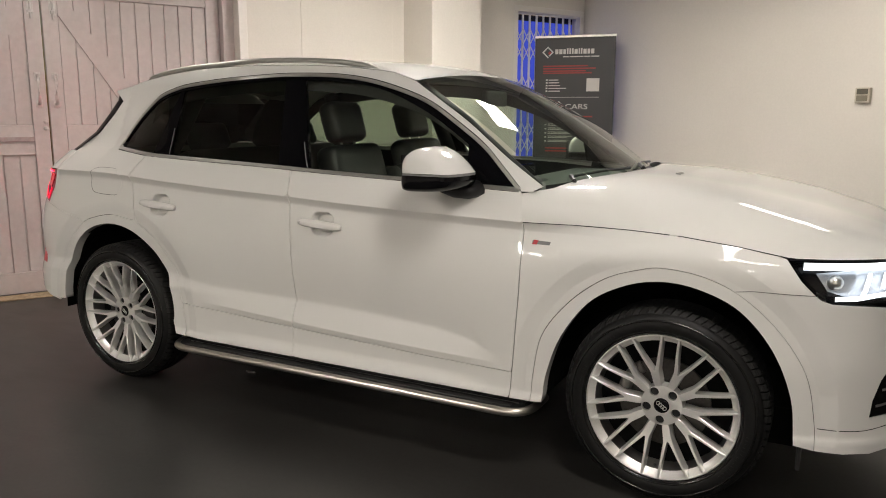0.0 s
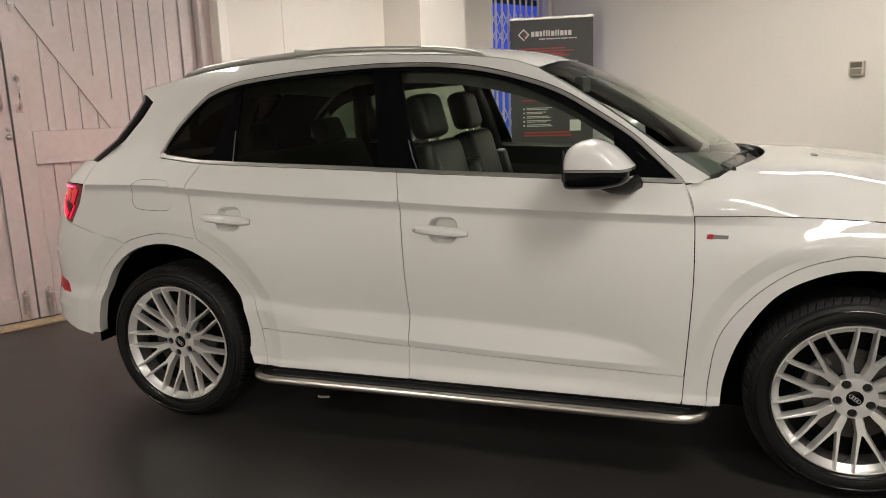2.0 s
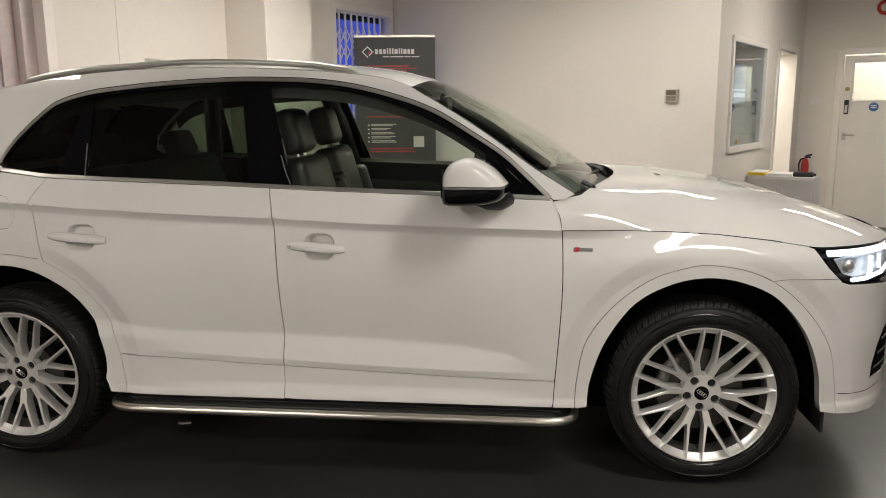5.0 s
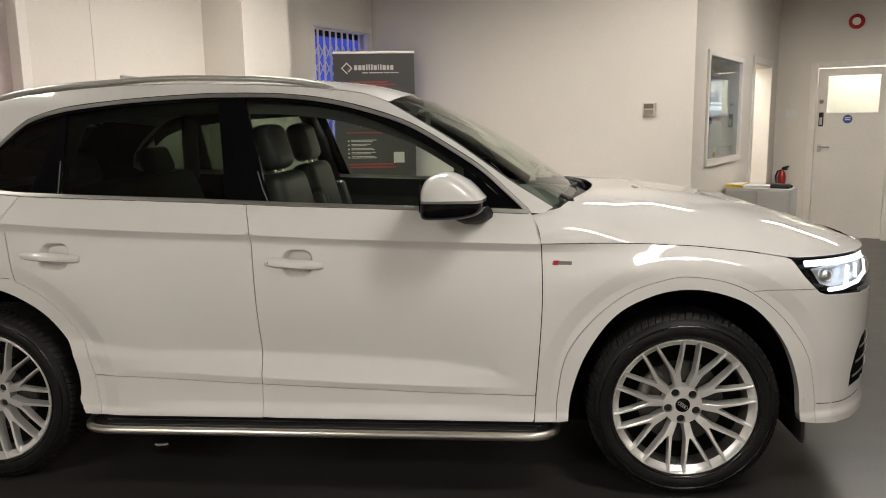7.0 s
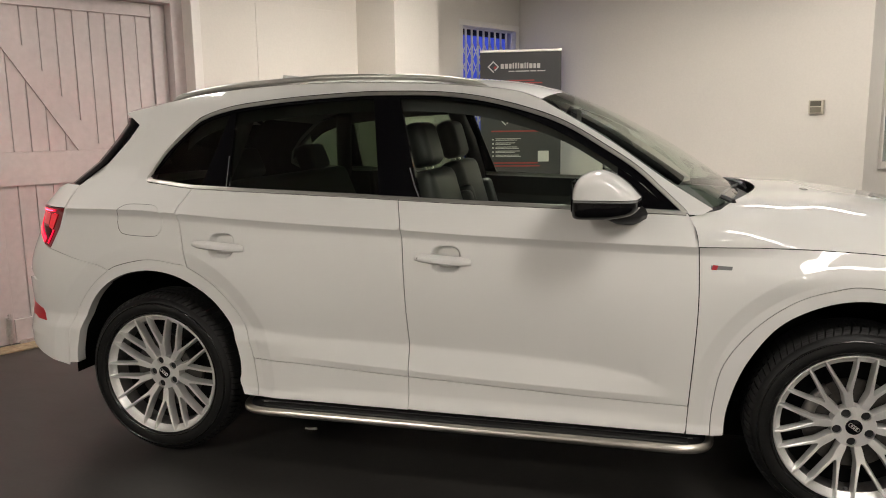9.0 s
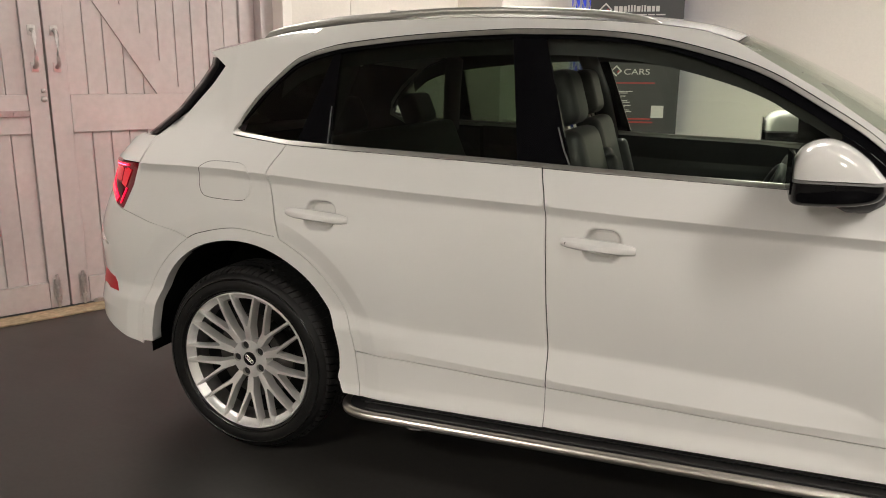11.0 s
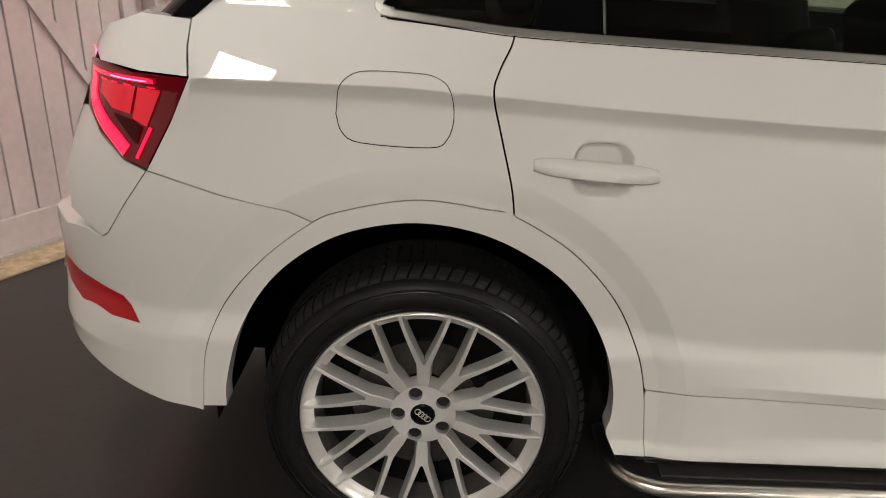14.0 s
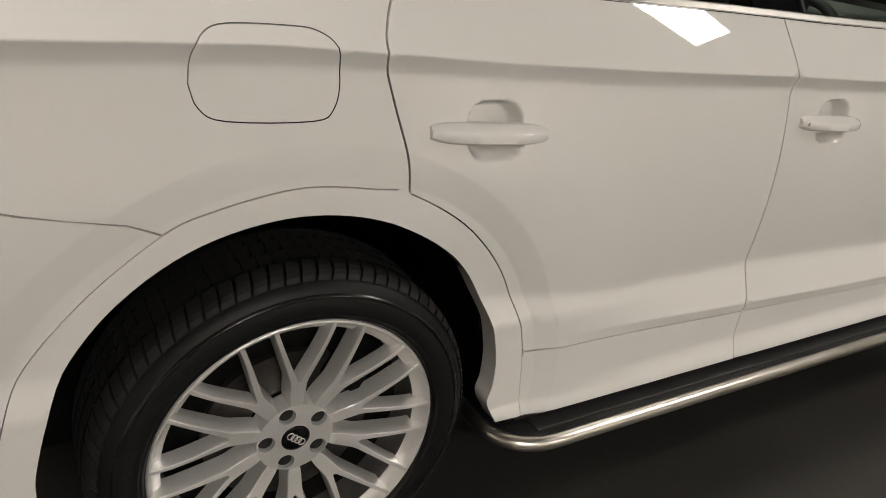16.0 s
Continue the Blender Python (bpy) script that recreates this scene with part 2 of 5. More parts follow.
def inset_outline(poly, d):
    """Draws a closed outline (counter-clockwise) inwards by d."""
    out = []
    n = len(poly)
    for i in range(n):
        a, b, c = np.array(poly[i - 1]), np.array(poly[i]), np.array(poly[(i + 1) % n])
        e, f = (b - a) / np.linalg.norm(b - a), (c - b) / np.linalg.norm(c - b)
        m = np.array((-e[1] - f[1], e[0] + f[0]))
        m = m / max(np.linalg.norm(m), 1e-6)
        out.append(tuple(b + m * d / max(0.5, m @ np.array((-e[1], e[0])))))
    return out


# ---- the car: a surface for its flank, and panels cut from it ----
AXLES = (-1.41, 1.41)
ROCKER_SEAM = [(-1.0, .478), (-.73, .469), (-.45, .452), (.12, .430), (.47, .417), (.93, .413)]
SCALLOP_LOW = [(-1.0, .503), (-.73, .497), (-.45, .481), (.12, .456), (.47, .446), (.86, .441)]
SCALLOP_HIGH = [(-1.0, .620), (-.68, .583), (-.24, .576), (.11, .565), (.47, .545), (.66, .518), (.79, .473), (.86, .442)]
CREASE = [(-2.3, 1.10), (-1.85, 1.103), (-1.66, 1.104), (-1.46, 1.101), (-1.29, 1.090), (-1.05, 1.073), (-.71, 1.056), (-.44, 1.046), (-.27, 1.040), (0, 1.026), (.34, 1.014), (.86, 1.002), (1.06, 1.003), (1.25, .998), (1.44, .989), (1.63, .970), (1.80, .943), (2.3, .940)]
BELT = [(-2.2, 1.235), (-1.52, 1.220), (-1.26, 1.195), (-.99, 1.185), (-.46, 1.165), (-.12, 1.149), (.39, 1.131), (.82, 1.114), (2.3, 1.1)]


CUPS = [(-.085, .928), (-1.072, .956)]


def half_width(x, z):
    """How far the flank stands from the car's middle plane at x along it and z high."""
    x, z = np.asarray(x, float), np.asarray(z, float)
    zr, zl, zh = lerp_line(x, ROCKER_SEAM), lerp_line(x, SCALLOP_LOW), lerp_line(x, SCALLOP_HIGH)
    zc, zb = lerp_line(x, CREASE), lerp_line(x, BELT)
    dip = 0.037 * np.clip((zh - zl) / 0.10, 0, 1.2)
    w = np.full(np.broadcast(x, z).shape, 0.934)
    w = np.where(z < 0.374, 0.934 + 0.020 * smooth((0.374 - z) / 0.060), w)
    w = np.where(z >= zr, 0.934 + 0.006 * np.clip((z - zr) / np.maximum(zl - zr, 0.01), 0, 1), w)
    t = np.clip((z - zl) / np.maximum(zh - zl, 0.01), 0, 1)
    w = np.where(z >= zl, 0.940 - dip * (t - np.maximum(t - 0.8, 0) ** 2 / 0.4) / 0.9, w)
    up = np.clip((z - zh) / np.maximum(zc - zh, 0.01), 0, 1)
    door = 0.940 - dip + (0.889 - 0.940 + dip) * up ** 1.6 + 0.019 * np.sin(np.pi * np.clip(up, 0, 1))
    door = door + 0.021 * np.clip((z - zc + 0.036) / 0.036, 0, 1) ** 1.3
    # the front wing has no overhang: it rolls over towards the bonnet line
    wing = smooth((x - 0.86) / 0.50)
    fall = lambda q: 0.946 - 0.61 * np.where(q < 0.90, np.clip(q - 0.86, 0, 0.04) ** 2 / 0.08, q - 0.88)
    door = door + wing * (fall(z) - door) * smooth((z - 0.60) / 0.20)
    w = np.where(z >= zh, door, w)
    over = np.clip((z - zc) / np.maximum(zb - zc, 0.01), 0, 1)
    edge = 0.910 + wing * (fall(zc) - 0.910)
    shoulder = edge - (edge - 0.842) * (0.92 * over + 0.08 * over ** 2)
    w = np.where(z >= zc, shoulder, w)
    up = np.maximum(z - zb, 0)
    cabin = 0.838 - 0.405 * up - 0.5 * np.maximum(z - 1.575, 0)
    w = np.where(z >= zb, cabin, w)
    for cx, cz in CUPS:
        d = (np.abs((x - cx) / 0.062) ** 3 + np.abs((z - cz) / 0.054) ** 3) ** (1 / 3)
        w = w - 0.038 * smooth((1.0 - d) / 0.30)
    for xa in AXLES:
        d = np.hypot(x - xa, z - 0.385)
        low = smooth(((1.02 if xa > 0 else 1.06) - z) / 0.20)
        reach = smooth((0.93 - d) / 0.37)
        w = w + np.clip(0.944 - w, 0, 0.024) * reach * low
        w = w - 0.011 * np.clip((0.570 - d) / 0.055, 0, 1) * low
    u = np.clip((z - zc) / 0.15, 0, 1.3)
    upper = np.where(u < 0.7, u, u - (u - 0.7) ** 2 / 1.2)
    aft = np.clip(-1.0 - x, 0, 2)
    w = w - upper * np.where(aft < 0.6, 0.30 * aft ** 1.7, 0.126 + 0.10 * (aft - 0.6))
    tail_end = 0.84 - 0.16 * smooth((z - 0.75) / 0.4)
    t = np.clip((-1.55 - x) / tail_end, 0, 0.985)
    w = w * (1 - t ** 3.4) ** (1 / 3.4)
    t = np.clip((x - 1.45) / (0.85 - 0.05 * smooth((z - 0.8) / 0.2)), 0, 0.985)
    w = w * (1 - t ** 2.9) ** (1 / 2.9)
    return w


def flank_normal(x, z, sgn):
    h = 0.0012
    wx = (half_width(x + h, z) - half_width(x - h, z)) / (2 * h)
    wz = (half_width(x, z + h) - half_width(x, z - h)) / (2 * h)
    n = np.stack([-wx, np.full_like(wx, 1.0), -wz], -1)
    n[:, 1] *= sgn
    return n / np.linalg.norm(n, axis=1)[:, None]


FEATURES = [(CREASE, (-0.036, -0.024, -0.012, -0.0025, 0.0025)), (SCALLOP_LOW, (-0.003, 0.003)), (SCALLOP_HIGH, (-0.032, -0.016, 0.0, 0.014)), (BELT, (-0.003, 0.003))]


def flank_panel(name, outline, mat, parent, sgn=-1, depth=0.0, gap=0.0019, step=0.026, lip=0.007, label="", hole=None):
    """A sheet of the flank inside an outline of (x, z), drawn in by half a shut line, with turned-in edges."""
    poly = tidy(outline)
    if gap:
        poly = tidy(inset_outline(poly, gap))
    if sgn > 0:
        step = max(step, 0.07)
    xs, zs = np.array(poly).T
    ring = tidy(hole) if hole else []
    edge_pts = np.array(poly + ring)

    def fits(g, gap_to_edge):
        g = np.array(g, float)
        ok = inside(poly, g)
        if ring:
            ok &= ~inside(ring, g)
        d = np.sqrt(((g[:, None, :] - edge_pts[None]) ** 2).sum(-1)).min(1)
        return ok & (d > gap_to_edge)

    # rows of points along the creases, kept as edges of the sheet
    run = np.arange(xs.min() + 0.001, xs.max(), step)
    rows = [[(x, float(lerp_line(x, line)) + o) for x in run] for line, offs in FEATURES for o in offs]
    rows += [[(x, z) for x in run] for z in (0.376, 0.362, 0.348, 0.334)]
    rows += [[(xa + r * math.cos(a), 0.385 + r * math.sin(a)) for a in np.linspace(-0.1, math.pi + 0.1, 96)] for xa in AXLES for r in (0.5725, 0.5675, 0.5175, 0.5125)]
    keep, chains = [], []
    for row in rows:
        if len(row) < 2:
            continue
        ok = fits(row, 0.004)
        last = None
        for k, q in enumerate(row):
            if ok[k]:
                keep.append(tuple(map(float, q)))
                if last == k - 1:
                    chains.append((len(keep) - 2, len(keep) - 1))
                last = k
    gx = np.arange(xs.min() + step / 2, xs.max(), step)
    gz = np.arange(zs.min() + step / 2, zs.max(), step)
    grid = [(x + (step / 2 if j % 2 else 0), z) for j, z in enumerate(gz) for x in gx]
    if sgn < 0:
        for cx, cz in CUPS:
            grid = [p for p in grid if max(abs(p[0] - cx) / .070, abs(p[1] - cz) / .062) > 1]
            grid += [(cx + a, cz + b) for a in np.arange(-.069, .0691, .0055) for b in np.arange(-.060, .0601, .0055)]
    if grid:
        g = np.array(grid)
        clear = fits(g, 0.005)
        for line, _ in FEATURES:
            clear &= np.abs(g[:, 1] - lerp_line(g[:, 0], line)) > (0.008 if line not in (SCALLOP_HIGH, CREASE) else 0.022)
        for xa in AXLES:
            d = np.hypot(g[:, 0] - xa, g[:, 1] - 0.385)
            clear &= (np.abs(d - 0.570) > 0.008) & (np.abs(d - 0.515) > 0.008)
        keep += [tuple(map(float, q)) for q in g[clear]]
    n = len(poly)
    pts = poly + ring + keep
    edges = [(i, (i + 1) % n) for i in range(n)] + [(n + i, n + (i + 1) % len(ring)) for i in range(len(ring))]
    edges += [(n + len(ring) + a, n + len(ring) + b) for a, b in chains]
    from mathutils.geometry import delaunay_2d_cdt
    vs, _, fs, _, _, _ = delaunay_2d_cdt([Vector(p) for p in pts], edges, [], 0, 1e-6)
    co = np.array([tuple(v) for v in vs])
    tri = np.array([f for f in fs if len(f) == 3])
    cen = co[tri].mean(1)
    tri = tri[inside(poly, cen)] if not ring else tri[inside(poly, cen) & ~inside(ring, cen)]
    y = sgn * (half_width(co[:, 0], co[:, 1]) - depth)
    verts = list(np.stack([co[:, 0], y, co[:, 1]], -1))
    normals = list(flank_normal(co[:, 0], co[:, 1], sgn))
    faces = [tuple(f) if sgn < 0 else tuple(f[::-1]) for f in tri]
    if lip:
        base = len(verts)
        pc = np.array(poly)
        yy = half_width(pc[:, 0], pc[:, 1]) - depth
        for i in range(n):
            a, b = pc[i - 1], pc[(i + 1) % n]
            t = (b - a) / max(np.linalg.norm(b - a), 1e-6)
            out = (t[1], 0, -t[0])
            verts += [(pc[i][0], sgn * yy[i], pc[i][1]), (pc[i][0], sgn * (yy[i] - lip), pc[i][1])]
            normals += [out, out]
        for i in range(n):
            j = (i + 1) % n
            q = (base + 2 * i, base + 2 * i + 1, base + 2 * j + 1, base + 2 * j)
            faces.append(q if sgn < 0 else q[::-1])
    return mesh_part(name, verts, faces, mat, parent, label, True, normals)


def flank_strip(name, line, width, mat, parent, sgn=-1, proud=0.004, thick=0.012, label="", both=True):
    """A thin bright strip that follows a line of (x, z) on the flank."""
    line = tidy_open(line)
    bm = bmesh.new()
    rows = []
    for i, p in enumerate(line):
        a, b = np.array(line[max(i - 1, 0)]), np.array(line[min(i + 1, len(line) - 1)])
        t = (b - a) / np.linalg.norm(b - a)
        nrm = np.array((-t[1], t[0]))
        row = []
        for s, o in ((-0.5, 0), (-0.38, proud), (0.38, proud), (0.5, 0)):
            q = np.array(p) + nrm * width * s
            row.append(bm.verts.new((q[0], sgn * (float(half_width(q[0], q[1])) + o), q[1])))
        rows.append(row)
    for r0, r1 in zip(rows, rows[1:]):
        for k in range(3):
            f = (r0[k], r1[k], r1[k + 1], r0[k + 1])
            bm.faces.new(f if sgn < 0 else f[::-1])
    bmesh.ops.recalc_face_normals(bm, faces=bm.faces)
    return part(name, bm, mat, parent, label)


def tidy_open(line, least=0.004):
    out = []
    for p in line:
        if not out or math.dist(p, out[-1]) > least:
            out.append(tuple(map(float, p)))
    return out


# outlines on the flank, (x along, z up)
GAP_FRONT = curve_through([(.821, 1.117), (.845, 1.075), (.860, 1.001), (.864, .882), (.863, .751), (.853, .578), (.841, .408), (.835, .309)], 6)
GAP_MID = curve_through([(-.300, 1.163), (-.290, 1.12), (-.272, 1.039), (-.262, .900), (-.252, .712), (-.244, .585), (-.241, .486), (-.240, .313)], 6)
GAP_REAR = curve_through([(-1.250, 1.196), (-1.258, 1.172), (-1.280, 1.130), (-1.289, 1.091), (-1.270, 1.011), (-1.247, .922), (-1.237, .859)], 6)
ARCH_R_IN = curve_through([(-1.842, .392), (-1.836, .46), (-1.796, .592), (-1.716, .713), (-1.602, .798), (-1.470, .835), (-1.345, .830), (-1.23, .790), (-1.117, .710), (-1.036, .590), (-1.003, .485), (-.998, .410), (-1.005, .365), (-.982, .313)], 6)
ARCH_R_OUT = curve_through([(-1.896, .386), (-1.879, .523), (-1.835, .632), (-1.744, .745), (-1.635, .833), (-1.560, .862), (-1.457, .883), (-1.385, .884), (-1.300, .872), (-1.237, .859), (-1.117, .787), (-1.022, .685), (-.965, .580), (-.936, .480), (-.921, .365), (-.915, .310)], 6)
ARCH_F_IN = curve_through([(.966, .312), (.979, .425), (1.033, .581), (1.136, .726), (1.268, .804), (1.398, .832), (1.530, .815), (1.657, .755), (1.766, .629), (1.831, .471), (1.850, .310)], 6)
ARCH_F_OUT = curve_through([(.920, .306), (.927, .423), (.960, .580), (1.060, .718), (1.190, .820), (1.320, .868), (1.405, .880), (1.540, .861), (1.665, .803), (1.784, .694), (1.872, .556), (1.907, .395), (1.915, .295)], 6)
DLO_TOP = curve_through([(-1.512, 1.252), (-1.490, 1.295), (-1.428, 1.367), (-1.301, 1.474), (-1.235, 1.507), (-1.148, 1.531), (-1.045, 1.549), (-.805, 1.573), (-.546, 1.587), (-.400, 1.589), (-.168, 1.581), (.028, 1.555), (.220, 1.505), (.361, 1.451), (.498, 1.372), (.631, 1.286), (.727, 1.202), (.815, 1.121)], 6)
ROOF_EDGE = curve_through([(-1.61, 1.552), (-1.469, 1.576), (-1.253, 1.606), (-.981, 1.630), (-.711, 1.638), (-.446, 1.634), (-.188, 1.622), (.032, 1.602), (.16, 1.582), (.256, 1.549)], 6)
WIND_EDGE = curve_through([(.256, 1.549), (.404, 1.461), (.541, 1.378), (.652, 1.301), (.759, 1.227), (.912, 1.133)], 6)
BELT_LINE = [(x, float(lerp_line(x, BELT))) for x in np.linspace(-1.49, .815, 60)]
HOOD_LINE = [(x, float(lerp_line(x, CREASE))) for x in np.linspace(.860, 1.790, 36)]


FLAP_CORNERS = [(-1.590, 1.045), (-1.584, 1.092), (-1.566, 1.116), (-1.530, 1.126), (-1.44, 1.125), (-1.398, 1.119), (-1.371, 1.098), (-1.362, 1.045), (-1.374, 1.003), (-1.408, .987), (-1.54, .992), (-1.578, 1.011)]
FLAP = curve_through(FLAP_CORNERS + FLAP_CORNERS[:1], 4)


def between(line, x0, x1):
    return [p for p in line if x0 <= p[0] <= x1]


def seam(x0, x1, off=0.0):
    return [(x, float(lerp_line(x, ROCKER_SEAM)) + off) for x in np.linspace(x0, x1, 24)]


def cut_low(line, low=True):
    """The part of a shut line below (or above) the rocker seam."""
    return [p for p in line if (p[1] < lerp_line(p[0], ROCKER_SEAM)) == low]


car = new("car")
tagged(car, "white five-door family SUV with silver multi-spoke wheels, lights on", "car")

for sgn in (-1, 1):
    # doors and sill trims
    front = tidy(cut_low(GAP_MID, False)[::-1] + between(BELT_LINE, -.295, .81) + cut_low(GAP_FRONT, False) + seam(.84, -.24))
    fd = flank_panel("front_door", front, PAINT, car, sgn)
    flank_panel("sill_trim", cut_low(GAP_MID)[::-1] + seam(-.24, .84) + cut_low(GAP_FRONT) + [(x, .310) for x in np.linspace(.83, -.24, 20)], PAINT, fd, sgn, 0.001, 0.0012)
    arch_down = [p for p in ARCH_R_OUT if p[0] > -1.262]
    rear = tidy(GAP_REAR + [p for p in arch_down if p[1] > lerp_line(p[0], ROCKER_SEAM)] + seam(-.93, -.24) + cut_low(GAP_MID, False)[::-1] + between(BELT_LINE, -1.25, -.305)[::-1])
    rd = flank_panel("rear_door", rear, PAINT, car, sgn)
    flank_panel("sill_trim", [p for p in arch_down if p[1] < lerp_line(p[0], ROCKER_SEAM)] + [(x, .310) for x in np.linspace(-.90, -.24, 20)] + cut_low(GAP_MID)[::-1] + seam(-.24, -.93), PAINT, rd, sgn, 0.001, 0.0012)
    # front wing and its low end
    wing = [p for p in GAP_FRONT if p[1] < 1.0] + [p for p in ARCH_F_OUT if p[0] < 1.625] + [(1.632, .8215), (1.69, .829), (1.80, .829), (1.882, .828), (1.835, .875), (1.787, .940)] + HOOD_LINE[::-1]
    flank_panel("front_wing", wing, PAINT, car, sgn, gap=0.0019)
    # wheel-arch trims
    flank_panel("front_arch_trim", ARCH_F_OUT + ARCH_F_IN[::-1], PAINT, car, sgn, 0.0, 0.0008, step=0.02, lip=0.05)
    flank_panel("rear_arch_trim", ARCH_R_OUT + ARCH_R_IN[::-1], PAINT, car, sgn, 0.0, 0.0008, step=0.02, lip=0.05)
    # rear quarter with the roof pillar, side rail and windscreen pillar
    quarter = GAP_REAR[::-1] + [(-1.40, 1.205), (-1.50, 1.212), (-1.522, 1.232)] + DLO_TOP + GAP_FRONT[1:2] + [(.870, 1.110), (.912, 1.133)] + WIND_EDGE[::-1] + ROOF_EDGE[::-1] + [(-1.68, 1.540), (-1.742, 1.528), (-1.735, 1.519), (-1.700, 1.500), (-1.655, 1.470), (-1.70, 1.402), (-1.80, 1.295), (-1.905, 1.196), (-1.893, 1.15), (-1.871, 1.103), (-1.919, 1.013), (-1.975, .914), (-1.818, .882), (-1.684, .855), (-1.637, .832)] + [p for p in ARCH_R_OUT if -1.63 < p[0] < -1.25]
    quarter_ob = flank_panel("rear_quarter", quarter, PAINT, car, sgn, hole=FLAP if sgn < 0 else None, gap=0.0019)
    if sgn < 0:
        flank_panel("fuel_flap", FLAP, PAINT, quarter_ob, sgn, 0.0005, 0.0018)
    # bumpers
    rb = [(-1.637, .832), (-1.684, .855), (-1.818, .882), (-1.975, .914), (-2.035, .835), (-2.085, .765), (-2.105, .752), (-2.14, .765), (-2.22, .750), (-2.32, .735), (-2.365, .69), (-2.370, .60), (-2.360, .52), *curve_through([(-2.36, .52), (-2.33, .487), (-2.25, .460), (-2.18, .440), (-2.09, .416), (-1.984, .391), (-1.897, .374)], 4)[1:]] + [p for p in ARCH_R_OUT if p[0] < -1.64 and p[1] > .385]
    flank_panel("rear_bumper", rb, PAINT, car, sgn, gap=0.0010, step=0.02)
    fb = [p for p in ARCH_F_OUT if p[0] > 1.64] + [(2.00, .288), (2.08, .284), (2.16, .295), (2.235, .33), (2.25, .40), (2.16, .415), (2.07, .410), (2.075, .47), (2.095, .54), (2.13, .600), (2.19, .625), (2.255, .635), (2.25, .70), (2.22, .775), (2.10, .788), (2.00, .798), (1.93, .803), (1.895, .815), (1.882, .828), (1.80, .829), (1.69, .829), (1.632, .8215)]
    flank_panel("front_bumper", fb, PAINT, car, sgn, gap=0.0010, step=0.018)
    flank_strip("splitter_seam", curve_through([(1.918, .372), (1.99, .368), (2.06, .366), (2.14, .378)], 4), 0.003, DEEP_BLACK, car, sgn, 0.0006)
    flank_panel("front_intake", [(2.07, .410), (2.075, .47), (2.095, .54), (2.13, .600), (2.19, .625), (2.255, .635), (2.25, .40), (2.16, .415)], GLOSS_BLACK, car, sgn, 0.03, 0.0, 0.02, 0)
    for z, x0 in ((.450, 2.085), (.505, 2.10), (.560, 2.12)):
        flank_strip("intake_blade", [(x, z + (x - x0) * 0.15) for x in np.linspace(x0, 2.26, 9)], 0.009, CHROME, car, sgn, 0.003)
    # tailgate corner and lamp
    flank_panel("tailgate_corner", [(-1.905, 1.196), (-1.893, 1.15), (-1.871, 1.103), (-1.98, 1.104), (-2.10, 1.106), (-2.17, 1.115), (-2.175, 1.135), (-2.12, 1.172), (-2.03, 1.200)], PAINT, car, sgn, step=0.02)
    lamp = flank_panel("tail_lamp", [(-1.873, 1.101), (-1.919, 1.013), (-1.975, .916), (-2.03, .928), (-2.10, .972), (-2.15, 1.01), (-2.17, 1.06), (-2.155, 1.103), (-2.0, 1.102)], TAIL, car, sgn, 0.002, step=0.02, label="red tail lamp, lit")
    # unseen black sheet, added to stop the lamp's red glow leaking inwards
    flank_panel("lamp_light_stop", [(-1.873, 1.101), (-1.975, .916), (-2.03, .928), (-2.15, 1.01), (-2.17, 1.06), (-2.155, 1.103)], DEEP_BLACK, lamp, sgn, 0.028, 0, 0.03, 0)
    # two dim red fields over a smoked one, framed by bright bars
    flank_panel("lit_field", [(-1.938, 1.070), (-1.992, 1.071), (-2.006, 1.010), (-1.972, .998)], TAIL_MID, lamp, sgn, -0.001, 0, 0.02, 0)
    flank_panel("lit_field", [(-1.998, 1.071), (-2.096, 1.074), (-2.100, 1.046), (-2.062, 1.022), (-2.012, 1.018)], TAIL_MID, lamp, sgn, -0.001, 0, 0.02, 0)
    flank_strip("light_bar", [(x, 1.086) for x in np.linspace(-1.950, -2.135, 9)], 0.009, TAIL_GLOW, lamp, sgn, 0.003)
    flank_strip("bar_core", [(x, 1.086) for x in np.linspace(-1.966, -2.060, 7)], 0.0030, TAIL_BRIGHT, lamp, sgn, 0.0045)
    flank_strip("light_bar", curve_through([(-2.128, 1.08), (-2.126, 1.035), (-2.092, .998), (-2.05, .968), (-2.022, .946)], 4), 0.030, TAIL_GLOW, lamp, sgn, 0.003)
    flank_strip("light_bar", [(-1.962, .998), (-1.980, 0.966), (-1.996, .936)], 0.007, TAIL_GLOW, lamp, sgn, 0.003)
    flank_panel("smoked_field", [(-1.984, .996), (-1.998, .962), (-2.025, .986), (-2.058, 1.014), (-2.010, 1.008)], SMOKED, lamp, sgn, -0.002, 0, 0.03, 0)
    # short glints of light, drawn as thin glowing strips
    for a in (-1.950, -2.010, -2.045, -2.080):
        flank_strip("lamp_glint", [(a, 1.0735), (a - .009, 1.0730), (a - .018, 1.0737)], 0.0022, TAIL_GLOW, lamp, sgn, 0.002)
    flank_panel("tailgate_lower_corner", [(-1.977, .912), (-2.035, .835), (-2.085, .765), (-2.105, .752), (-2.14, .765), (-2.20, .79), (-2.215, .88), (-2.19, 1.0), (-2.15, 1.008), (-2.10, .968), (-2.03, .925)], PAINT, car, sgn, 0.006, step=0.02)
    flank_panel("reflector", [(-2.026, .573), (-2.050, .603), (-2.070, .620), (-2.14, .632), (-2.24, .643), (-2.32, .645), (-2.32, .60), (-2.20, .574), (-2.10, .572)], RED_PLASTIC, car, sgn, -0.002, 0, 0.02, 0.01, "red rear reflector strip")


def top_at(x):
    pts = sorted(DLO_TOP)
    return float(np.interp(x, [p[0] for p in pts], [p[1] for p in pts]))


